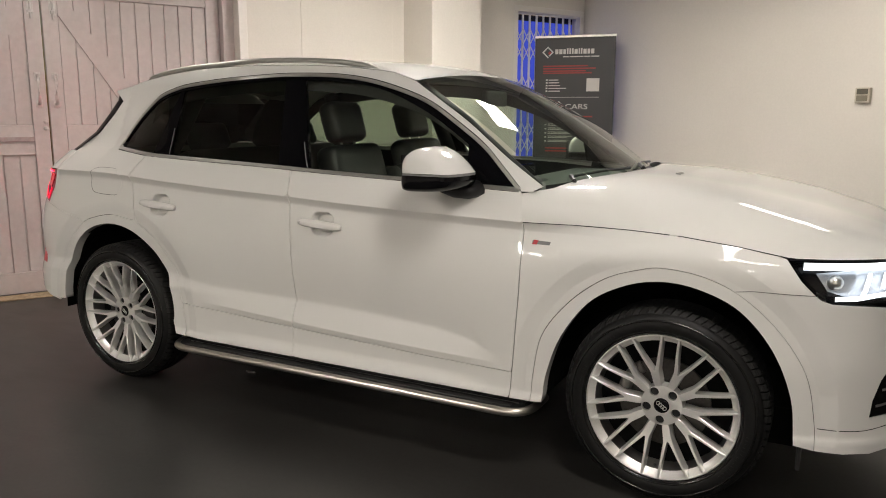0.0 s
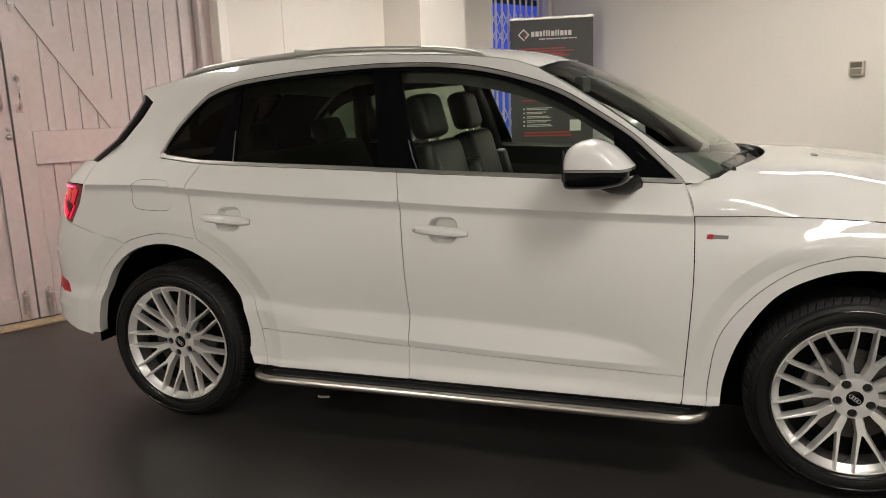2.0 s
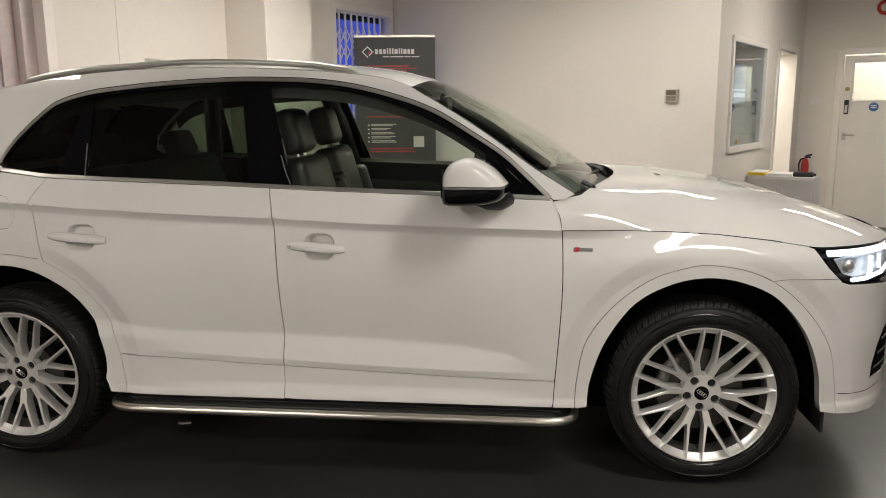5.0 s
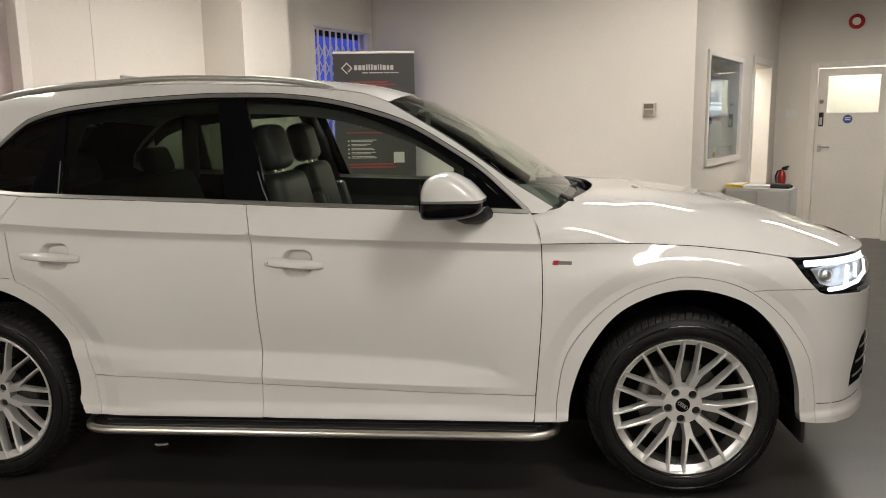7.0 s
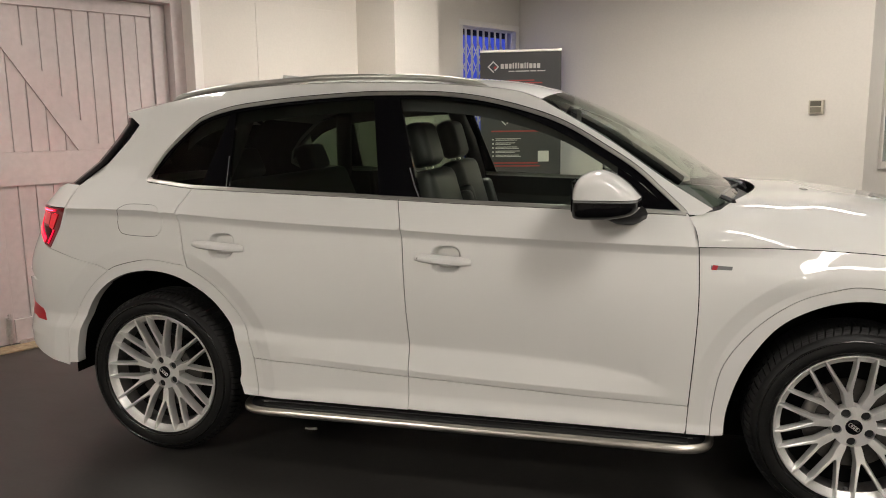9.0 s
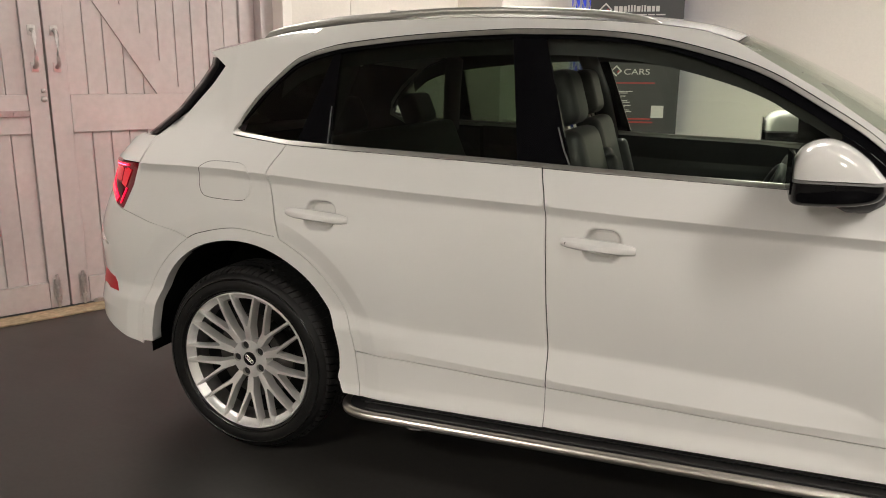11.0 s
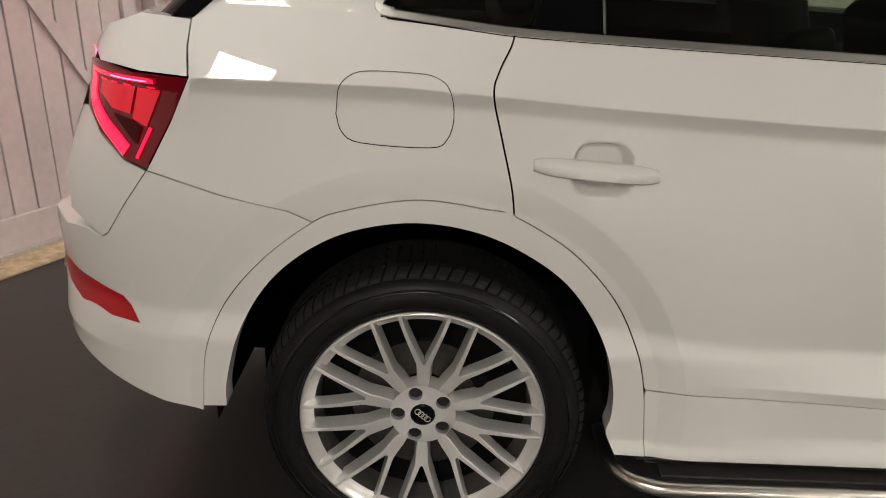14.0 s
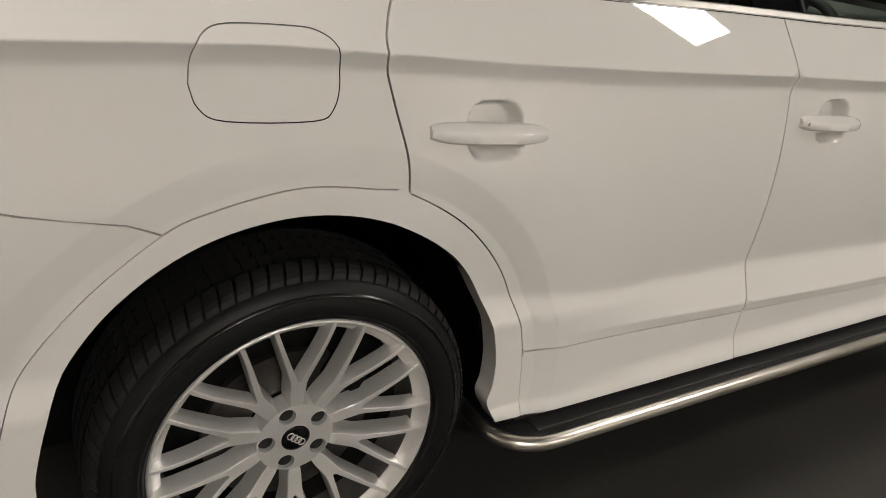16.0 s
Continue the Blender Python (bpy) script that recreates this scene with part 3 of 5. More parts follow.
def belt_at(x):
    return float(lerp_line(x, BELT))


for sgn in (-1, 1):
    rim = 0.026
    low = lambda x: belt_at(x) + 0.012
    high = lambda x: top_at(x) - rim - 0.022 * smooth((x - 0.05) / 0.35)
    seg = lambda f, a, b, n=24: [(x, f(x)) for x in np.linspace(a, b, n)]
    # glass: quarter light, rear door, front door
    q_glass = seg(low, -1.475, -1.215, 10) + [(-1.175, 1.33), (-1.118, high(-1.118))] + seg(high, -1.13, -1.40, 16) + [(-1.47, 1.29)]
    flank_panel("quarter_window", q_glass, PRIVACY, car, sgn, 0.010, 0, 0.06, 0, "dark tinted quarter window")
    r_glass = seg(low, -1.075, -.385, 16) + seg(high, -.452, -1.09, 20)
    flank_panel("rear_door_window", r_glass, PRIVACY, car, sgn, 0.012, 0, 0.06, 0, "dark tinted rear door window")
    f_top = [(x, high(x)) for x in np.linspace(.50, -.340, 24)]
    f_glass = seg(low, -.212, .575, 16) + [(.56, 1.30)] + f_top
    flank_panel("front_door_window", f_glass, CLEAR, car, sgn, 0.012, 0, 0.06, 0, "lightly tinted front door window")
    # black pillars between the panes
    flank_panel("door_pillar", [(-.385, low(-.385)), (-.212, low(-.212)), (-.340, high(-.340)), (-.452, high(-.452))], GLOSS_BLACK, car, sgn, 0.008, 0, 0.04, 0.02)
    flank_panel("quarter_pillar", [(-1.215, low(-1.215)), (-1.075, low(-1.075)), (-1.09, high(-1.09)), (-1.118, high(-1.118)), (-1.175, 1.33)], GLOSS_BLACK, car, sgn, 0.009, 0, 0.04, 0.02)
    flank_panel("mirror_sail", [(.575, low(.575)), (.79, low(.79)), (.72, high(.72)), (.63, high(.63)), (.50, high(.50)), (.56, 1.30)], GLOSS_BLACK, car, sgn, 0.008, 0, 0.04, 0.02)
    # frame round the panes
    outer_top = [p for p in DLO_TOP[::-1]]
    top_band = outer_top + [(-1.47, 1.29)] + [(x, high(x)) for x in np.linspace(-1.40, .72, 70)] + [(.79, low(.79))]
    flank_panel("window_frame", top_band, GLOSS_BLACK, car, sgn, 0.006, 0, 0.03, 0.02)
    flank_strip("window_trim", [(p[0], p[1] - 0.004) for p in DLO_TOP], 0.017, SATIN, car, sgn, 0.003, label="satin metal window trim")
    flank_strip("trim_seal", [(x, belt_at(x) - 0.0045) for x in np.linspace(-1.515, .815, 60)], 0.0016, GLOSS_BLACK, car, sgn, 0.001)
    flank_strip("trim_seal", [(p[0], p[1] + 0.0055) for p in DLO_TOP], 0.003, GLOSS_BLACK, car, sgn, 0.002)
    flank_strip("trim_corner", curve_through([(-1.505, 1.258), (-1.518, 1.244), (-1.521, 1.233), (-1.508, 1.226), (-1.49, 1.2225)], 4), 0.019, SATIN, car, sgn, 0.0035)
    flank_strip("belt_trim", [(x, belt_at(x) + 0.004) for x in np.linspace(-1.515, .815, 60)], 0.014, SATIN, car, sgn, 0.004, label="satin metal trim under the windows")
    flank_strip("pane_edge", [(-1.080, low(-1.080)), (-1.084, 1.26), (-1.088, 1.33)], 0.005, INDICATOR, car, sgn, -0.003)
    flank_strip("pane_edge", [(-.212, low(-.212)), (-.235, 1.21), (-.262, 1.28)], 0.005, INDICATOR, car, sgn, -0.003)

# added near-black shell behind the panels: its colour gives the shade in shut lines
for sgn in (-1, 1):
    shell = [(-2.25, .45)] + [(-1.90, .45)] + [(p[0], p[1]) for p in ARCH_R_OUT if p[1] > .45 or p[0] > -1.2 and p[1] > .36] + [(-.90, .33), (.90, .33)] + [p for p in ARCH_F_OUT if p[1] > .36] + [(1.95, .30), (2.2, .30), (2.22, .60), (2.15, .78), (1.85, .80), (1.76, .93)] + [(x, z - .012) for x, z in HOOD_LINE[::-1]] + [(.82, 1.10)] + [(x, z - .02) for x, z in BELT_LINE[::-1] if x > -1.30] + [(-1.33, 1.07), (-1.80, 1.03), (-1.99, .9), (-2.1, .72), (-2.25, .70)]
    flank_panel("shut_line_backing", shell, DEEP_BLACK, car, sgn, 0.018, 0, 0.04, 0)


# ---- bonnet, windscreen, roof, tail ----
def loft(name, sections, mat, parent, label="", flip=False):
    rows, cols = len(sections), len(sections[0])
    verts = [v for s in sections for v in s]
    faces = []
    for i in range(rows - 1):
        for j in range(cols - 1):
            q = (i * cols + j, i * cols + j + 1, (i + 1) * cols + j + 1, (i + 1) * cols + j)
            faces.append(q[::-1] if flip else q)
    return mesh_part(name, verts, faces, mat, parent, label)


BONNET_MID = [(.86, 1.158), (1.13, 1.166), (1.35, 1.160), (1.60, 1.128), (1.85, 1.078), (2.05, 1.018), (2.16, .975), (2.25, .935)]


def bonnet_point(x, s):
    zs = float(lerp_line(x, CREASE)) + 0.0015
    w = float(half_width(x, zs)) - 0.001
    a = abs(s)
    front, edge = smooth((x - 1.0) / 1.0), smooth((x - 0.94) / 0.32)
    n, m = 6.0 - 1.0 * edge - 0.8 * front, 2.2 - 1.2 * edge
    rise = max(0.0, 1 - a ** n) ** (1 / m)
    rise = rise - 0.035 * front * smooth((a - 0.42) / 0.10) * (1 - smooth((a - 0.60) / 0.25))
    return (x, s * w, zs + (float(lerp_line(x, BONNET_MID)) - zs) * rise)


def bonnet_start(s):
    y = abs(s) * 0.912
    if y > 0.836:
        return 0.820 + 0.038 * (y - 0.836) / 0.076
    if y > 0.80:
        return 0.932 - 0.108 * (y - 0.80) / 0.036
    return 0.932 + 0.205 * (1 - (y / 0.80) ** 2.2)


bonnet_cols = []
for s in [-math.sin(math.pi / 2 * k / 24) for k in range(24, 0, -1)] + [math.sin(math.pi / 2 * k / 24) for k in range(25)]:
    x0 = bonnet_start(s)
    bonnet_cols.append([bonnet_point(x0 + (2.245 - x0) * t, s) for t in [1 - (1 - k / 47) ** 1.15 for k in range(48)]])
loft("bonnet", bonnet_cols, PAINT, car, "white bonnet with sharp creases")


def wind_low(y):
    a = min(1, abs(y) / 0.806)
    return Vector((0.915 + 0.150 * (1 - a ** 2.2), y, 1.133 + 0.020 * (1 - a ** 2)))


def wind_top(y):
    a = min(1, abs(y) / 0.640)
    return Vector((0.258 + 0.05 * (1 - a ** 2), y, 1.549 + 0.042 * (1 - a ** 2.4)))


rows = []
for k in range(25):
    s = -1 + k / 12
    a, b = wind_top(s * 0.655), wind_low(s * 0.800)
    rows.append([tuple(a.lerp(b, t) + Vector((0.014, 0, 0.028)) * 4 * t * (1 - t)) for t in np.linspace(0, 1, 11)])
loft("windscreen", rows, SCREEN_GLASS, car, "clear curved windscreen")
rows = []
for k in range(25):
    s = -1 + k / 12
    a, b = wind_low(s * 0.800), wind_low(s * 0.800) + Vector((0.06 * (1 - abs(s) ** 6), 0, -0.035))
    rows.append([tuple(a + Vector((-.01, 0, 0.002))), tuple(b)])
loft("cowl", rows, BLACK, car, "black plastic cowl under the windscreen")
for y0, y1 in ((-0.70, -0.12), (-0.02, 0.55)):
    bm = bmesh.new()
    a, b = wind_low(y0), wind_low(y1)
    add_tube(bm, [a + Vector((0.03, 0, 0.008)), a + Vector((-0.005, 0.10, 0.022)), b.lerp(a, 0.4) + Vector((-0.015, 0, 0.022)), b + Vector((0.0, 0, 0.016))], 0.0065, 6)
    add_tube(bm, [a + Vector((0.045, 0.0, -0.01)), a + Vector((0.035, 0, 0.012)), a + Vector((0.0, 0.06, 0.024))], 0.009, 6)
    part("wiper", bm, BLACK, car)

rows = []
for x in np.linspace(-1.742, .258, 46):
    z = float(np.interp(x, [p[0] for p in ROOF_EDGE], [p[1] for p in ROOF_EDGE])) if x > -1.61 else 1.552 - (-1.61 - x) * 0.18
    w = float(half_width(x, z)) - 0.002
    rise = 0.052
    nose, end = smooth((x - 0.05) / 0.208), smooth((-1.45 - x) / 0.292)
    rows.append([(x + (0.05 * nose - 0.075 * end) * (1 - abs(s) ** 2), s * w, z + (rise - 0.010 * nose) * (1 - abs(s) ** 2.4)) for s in np.linspace(-1, 1, 25)])
spoiler_edge = rows[0]
loft("roof", rows, PAINT, car, "white roof panel", True)

for sgn in (-1, 1):
    bm = bmesh.new()
    line = curve_through([(-1.49, 1.578), (-1.44, 1.596), (-1.35, 1.615), (-1.16, 1.638), (-.99, 1.648), (-.72, 1.660), (-.46, 1.658), (-.20, 1.644), (-.05, 1.624), (.04, 1.600)], 6)
    add_tube(bm, [(x, sgn * float(np.interp(x, [-1.5, -.7, .05], [.565, .600, .600])), z) for x, z in line], lambda t: 0.004 + 0.013 * min(1, 12 * t, 12 * (1 - t)), 10, 0.75)
    part("roof_rail", bm, SATIN, car, "silver roof rail", True)

# tail: spoiler, rear window, tailgate
rows = []
for x, y, z in spoiler_edge:
    q = abs(y) / 0.60
    rows.append([(x, y, z), (x + .006, y * .995, z - .012), (x + .035, y * .99, z - .026), (-1.640 - 0.05 * (1 - q * q), y * .985, 1.468)])
loft("roof_spoiler", rows, PAINT, car, "white roof-edge spoiler", True)
loft("rear_window", [[(-1.655 - 0.05 * (1 - s * s), s * .56, 1.475), (-1.955 - 0.06 * (1 - s * s), s * .60, 1.196)] for s in np.linspace(-1, 1, 17)], GLOSS_BLACK, car, "dark rear window", True)
for sgn in (-1, 1):
    rows = []
    for x, z, k in ((-1.660, 1.502, .9), (-1.648, 1.472, 1.0), (-1.70, 1.402, .95), (-1.80, 1.297, .85), (-1.905, 1.198, .75)):
        w = float(half_width(x, z))
        rows.append([(x + .004, sgn * (w - .006), z), (x - .055 * k, sgn * (w - .012), z + .002), (x - .105 * k, sgn * (w - .045), z + .004), (x - .105 * k, sgn * (w - .30), z + .004)])
    loft("rear_window_flank", rows, GLOSS_BLACK, car, "", sgn > 0)
tail_rows = []
for k in np.linspace(-1, 1, 25):
    row = []
    for x, z in ((-1.955, 1.197), (-2.06, 1.185), (-2.12, 1.165), (-2.165, 1.13), (-2.165, 1.05), (-2.195, .96), (-2.195, .80), (-2.13, .76)):
        w = float(half_width(x, z)) - 0.004
        row.append((x - (0.055 if z < 1.15 else 0.06) * (1 - abs(k) ** 3), k * w, z))
    tail_rows.append(row)
loft("tailgate", tail_rows, PAINT, car, "white tailgate", True)
for sgn in (-1, 1):
    lens = box("tailgate_lamp", (-2.230, min(sgn * .22, sgn * .48), 1.035), (-2.185, max(sgn * .22, sgn * .48), 1.105), BLACK, car, None, 0.006, "red tailgate lamp, lit")
    box("lit_field", (-2.236, min(sgn * .23, sgn * .47), 1.042), (-2.2305, max(sgn * .23, sgn * .47), 1.098), TAIL_BRIGHT, lens)
loft("bumper_shelf", [[(x, k * (float(half_width(x, z)) - .003), z) for x, z in ((-2.04, .748), (-2.105, .751), (-2.15, .762), (-2.22, .749), (-2.32, .735), (-2.345, .725))] for k in np.linspace(-1, 1, 15)], PAINT, car, "", True)
loft("tail_panel", [[(-2.33 - 0.05 * (1 - s * s), s * .55, .735), (-2.36 - 0.05 * (1 - s * s), s * .55, .55), (-2.30, s * .55, .38)] for s in np.linspace(-1, 1, 9)], PAINT, car, "", True)
loft("nose_panel", [[(2.235 + .04 * (1 - s * s), s * .36, .94), (2.245 + .05 * (1 - s * s), s * .40, .78), (2.25 + .05 * (1 - s * s), s * .44, .62), (2.25 + .05 * (1 - s * s), s * .44, .30)] for s in np.linspace(-1, 1, 9)], GLOSS_BLACK, car, "dark radiator grille")

# head lamps
for sgn in (-1, 1):
    hl = [(1.790, .939), (1.838, .872), (1.885, .826), (1.902, .815), (1.935, .803), (2.00, .799), (2.10, .790), (2.20, .780), (2.215, .84), (2.18, .905), (2.12, .936), (2.0, .940)]
    lamp = flank_panel("head_lamp", hl, GLOSS_BLACK, car, sgn, 0.050, 0.002, 0.02, 0, "head lamp with white daytime light bars, lit")
    flank_panel("reflector_bowl", [(1.872, .895), (1.91, .838), (1.96, .822), (2.10, .812), (2.19, .805), (2.19, .885), (2.10, .905), (1.98, .906)], LAMP_BOWL, lamp, sgn, 0.040, 0, 0.02, 0)
    flank_panel("lens", hl, LENS, lamp, sgn, 0.0, 0.002, 0.02, 0.03)
    flank_strip("light_bar", [(x, .922) for x in np.linspace(1.835, 2.15, 12)], 0.022, DRL, lamp, sgn, -0.012)
    flank_strip("light_bar", [(1.935, .820), (2.00, .822), (2.08, .835), (2.13, .862), (2.145, .905)], 0.014, DRL, lamp, sgn, -0.015)
    flank_strip("light_bar", [(2.03, .900), (2.02, .85), (2.01, .825)], 0.014, DRL, lamp, sgn, -0.018)
    flank_strip("light_bar", [(2.075, .900), (2.068, .85)], 0.012, DRL, lamp, sgn, -0.018)
    bm = bmesh.new()
    c = (1.93, sgn * (float(half_width(1.93, .87)) - 0.035), .868)
    bmesh.ops.create_uvsphere(bm, u_segments=16, v_segments=8, radius=0.026, matrix=Matrix.Translation(c))
    part("projector", bm, CHROME, lamp, "", True)


# ---- wheels ----
def hub_face(xa, sgn, o, base, wheel):
    """The wheel's centre: a disc with five bolt wells bored through it."""
    rim_pts = [(.0745 * math.cos(a), .0745 * math.sin(a)) for a in np.linspace(0, math.tau, 60, endpoint=False)]
    wells = []
    for k in range(5):
        a = base + radians(72 * k)
        c = (.056 * math.cos(a), .056 * math.sin(a))
        wells.append([(c[0] + .0165 * math.cos(b), c[1] + .0165 * math.sin(b)) for b in np.linspace(0, math.tau, 18, endpoint=False)])
    pts, edges = list(rim_pts), [(i, (i + 1) % 60) for i in range(60)]
    for w in wells:
        n0 = len(pts)
        pts += w
        edges += [(n0 + i, n0 + (i + 1) % 18) for i in range(18)]
    from mathutils.geometry import delaunay_2d_cdt
    vs, _, fs, _, _, _ = delaunay_2d_cdt([Vector(p) for p in pts], edges, [], 0, 1e-6)
    bm = bmesh.new()
    level = lambda r: .8925 - .003 * smooth((r - .070) / .012)
    top = [bm.verts.new((xa + v.x, sgn * level(v.length), o.z + v.y)) for v in vs]
    for f in fs:
        c = sum((vs[i] for i in f), Vector((0, 0))) / 3
        if c.length < .0745 and not any((c - Vector(np.mean(w, 0))).length < .016 for w in wells):
            bm.faces.new([top[i] for i in f])
    for ring, deep in [(rim_pts, .04)] + [(w, .022) for w in wells]:
        hi = [bm.verts.new((xa + p[0], sgn * level(math.hypot(*p)), o.z + p[1])) for p in ring]
        lo = [bm.verts.new((xa + p[0] * (1.06 if deep > .03 else 1), sgn * (level(math.hypot(*p)) - deep), o.z + p[1] * (1.06 if deep > .03 else 1))) for p in ring]
        for i in range(len(ring)):
            j = (i + 1) % len(ring)
            bm.faces.new((hi[i], hi[j], lo[j], lo[i]))
    bmesh.ops.recalc_face_normals(bm, faces=bm.faces)
    part("hub", bm, ALLOY, wheel)


def build_wheel(xa, sgn):
    o = Vector((xa, 0, 0.365))
    bm = bmesh.new()
    prof = [(.2455, .897), (.252, .904), (.2615, .909), (.2655, .921), (.269, .9255), (.2728, .923), (.2745, .914), (.268, .890), (.250, .886), (.2455, .897)]
    add_lathe(bm, [(r, sgn * a) for r, a in prof], o, 72)
    wheel = part("wheel", bm, ALLOY, car, "silver twenty-arm alloy wheel", True)
    bm = bmesh.new()
    add_lathe(bm, [(r, sgn * a) for r, a in ((.236, .700), (.240, .80), (.2415, .860), (.2455, .8965))], o, 72)
    part("barrel", bm, BARREL, wheel, "", True)
    # black disc added for the shade behind the spokes, hiding the barrel's depth
    bm = bmesh.new()
    add_lathe(bm, [(r, sgn * a) for r, a in ((.0, .825), (.2385, .832), (.2385, .700))], o, 32)
    part("spoke_shade_disc", bm, DEEP_BLACK, wheel)
    # tyre with a rounded wall
    bm = bmesh.new()
    tyre = [(.264, .905), (.272, .918), (.280, .927), (.292, .934), (.312, .936), (.332, .930), (.345, .919), (.3520, .903), (.3545, .885), (.3555, .85), (.3555, .77), (.355, .73), (.355, .705), (.33, .69), (.28, .695), (.255, .71)]
    add_lathe(bm, [(r, sgn * a) for r, a in tyre], o, 96)
    tyre_ob = part("tyre", bm, RUBBER, wheel, "black road tyre", True)
    # tread: rows of small blocks that follow the shoulder's curve
    bm = bmesh.new()
    for count, prof in ((80, ((.868, .3655), (.886, .3637), (.900, .3602), (.909, .3555), (.9165, .3485))), (84, ((.826, .3662), (.860, .3660))), (84, ((.784, .3662), (.818, .3662))), (84, ((.745, .3655), (.776, .3662)))):
        wide = math.tau / count
        for k in range(count):
            a0 = k * wide + (0.3 * wide if count == 84 else 0)
            hi, lo = [], []
            for m, (y, r) in enumerate(prof):
                skew = 0.12 * wide * m
                for a in (a0 + skew, a0 + skew + wide * (0.80 if count == 80 else 0.92)):
                    hi.append(bm.verts.new(o + Vector((r * math.cos(a) * 1.0012, sgn * y, r * math.sin(a) * 1.0012))))
            for m in range(len(prof) - 1):
                bm.faces.new((hi[2 * m], hi[2 * m + 1], hi[2 * m + 3], hi[2 * m + 2]))
                for p, q in ((2 * m, 2 * m + 2), (2 * m + 1, 2 * m + 3)):
                    dn = [bm.verts.new(Vector((o.x + (hi[t].co.x - o.x) * .972, hi[t].co.y, o.z + (hi[t].co.z - o.z) * .972))) for t in (p, q)]
                    bm.faces.new((hi[p], hi[q], dn[1], dn[0]))
    bmesh.ops.recalc_face_normals(bm, faces=bm.faces)
    part("tread", bm, TREAD, tyre_ob)
    bm = bmesh.new()
    add_lathe(bm, [(r, sgn * a) for r, a in ((.277, .9245), (.281, .9315), (.286, .932), (.290, .9310))], o, 72)
    add_lathe(bm, [(r, sgn * a) for r, a in ((.322, .9335), (.324, .9362), (.327, .9355), (.330, .9310))], o, 72)
    part("rim_guard", bm, SHINY_RUBBER, tyre_ob, "", True)
    bm = bmesh.new()
    for start, count in ((2.2, 9), (2.75, 6), (-0.75, 8), (5.9, 6)):
        for k in range(count):
            a = start + 0.045 * k
            m = Matrix.Translation(o) @ Matrix.Rotation(-a, 4, "Y") @ Matrix.Translation((.305, sgn * .9355, 0))
            add_box(bm, (-.0065, -.0008, -.0045), (.0065, .0008, .0045), m)
    tagged(part("sidewall_marking", bm, RUBBER, tyre_ob), kind="stuff")
    # ten forked spokes: a flat stem that parts into two straight tapering arms with sloped flanks
    face = lambda r: 0.8925 + 0.0325 * smooth((r - 0.06) / 0.205) - 0.004 * smooth((0.078 - r) / 0.008)
    base = radians(265 if xa > 0 else 36)
    edge_out = [(.068, .0085), (.078, .0120), (.092, .0138), (.112, .0145), (.128, .0152), (.138, .0170), (.165, .0258), (.195, .0356), (.225, .0454), (.250, .0536), (.2610, .0572)]
    edge_in = [(.068, 0), (.078, 0), (.092, 0), (.112, 0), (.131, 0), (.139, .0038), (.165, .0141), (.195, .0256), (.226, .0369), (.254, .0461), (.2640, .0488)]

    def offset(line, i, side, d):
        """A point of the line moved sideways by d."""
        a, b = line[max(i - 1, 0)], line[min(i + 1, len(line) - 1)]
        n = Vector((a[1] - b[1], b[0] - a[0])).normalized() * side * d
        return line[i][0] + n.x, line[i][1] + n.y

    for k in range(10):
        mid = base + radians(18 + 36 * k)
        bm = bmesh.new()

        def at(p, s, drop):
            r, a = math.hypot(*p), mid + s * math.atan2(p[1], p[0])
            return bm.verts.new((xa + r * math.cos(a), sgn * (face(r) - drop), o.z + r * math.sin(a)))

        for s in (-1, 1):
            n = len(edge_out)
            outer = [[at(offset(edge_out, i, 1, d), s, drop) for d, drop in ((-.0014, 0), (0, .0014), (.0016, .014), (.0042, .040))] for i in range(n)]
            inner = [[at(offset(edge_in, i, -1, d) if i > 4 else (edge_in[i][0] - (2.2 * d if i == 4 else 0), 0), s, drop) for d, drop in ((-.0014, 0), (0, .0014), (.0014, .014), (.0030, .034))] for i in range(n)]
            for i in range(n - 1):
                for m in range(3):
                    bm.faces.new((outer[i][m], outer[i + 1][m], outer[i + 1][m + 1], outer[i][m + 1]))
                    if i >= 4:
                        bm.faces.new((inner[i][m], inner[i + 1][m], inner[i + 1][m + 1], inner[i][m + 1]))
                bm.faces.new((outer[i][0], outer[i + 1][0], inner[i + 1][0], inner[i][0]))
        bmesh.ops.remove_doubles(bm, verts=bm.verts, dist=1e-5)
        bmesh.ops.recalc_face_normals(bm, faces=bm.faces)
        part("spoke", bm, ALLOY, wheel, "", True).data.set_sharp_from_angle(angle=radians(24))
    hub_face(xa, sgn, o, base, wheel)
    bm = bmesh.new()
    add_lathe(bm, [(r, sgn * a) for r, a in ((.0, .8960), (.022, .8955), (.028, .893), (.030, .888), (.030, .880))], o, 32)
    cap = part("hub_cap", bm, GLOSS_BLACK, wheel, "black hub cap with four silver rings", True)
    for k in range(4):
        bm = bmesh.new()
        ring = [(0.0068 * math.cos(j * math.tau / 16), 0.0068 * math.sin(j * math.tau / 16)) for j in range(17)]
        tilt = Matrix.Rotation(radians(-40 if xa < 0 else -35), 2)
        pts = []
        for a, b in ring:
            v = tilt @ Vector((a - 0.0141 + 0.0094 * k, b))
            pts.append((xa + v.x, sgn * .8962, o.z + v.y))
        add_tube(bm, pts, 0.0012, 6, cap=False)
        part("ring", bm, CHROME, cap)
    for k in range(5):
        a = base + radians(72 * k)
        c = o + Vector((0.056 * math.cos(a), 0, 0.056 * math.sin(a)))
        bm = bmesh.new()
        add_lathe(bm, [(r, sgn * y) for r, y in ((.0, .8860), (.0125, .8855), (.0150, .882), (.0150, .868), (.0170, .868))], c, 18)
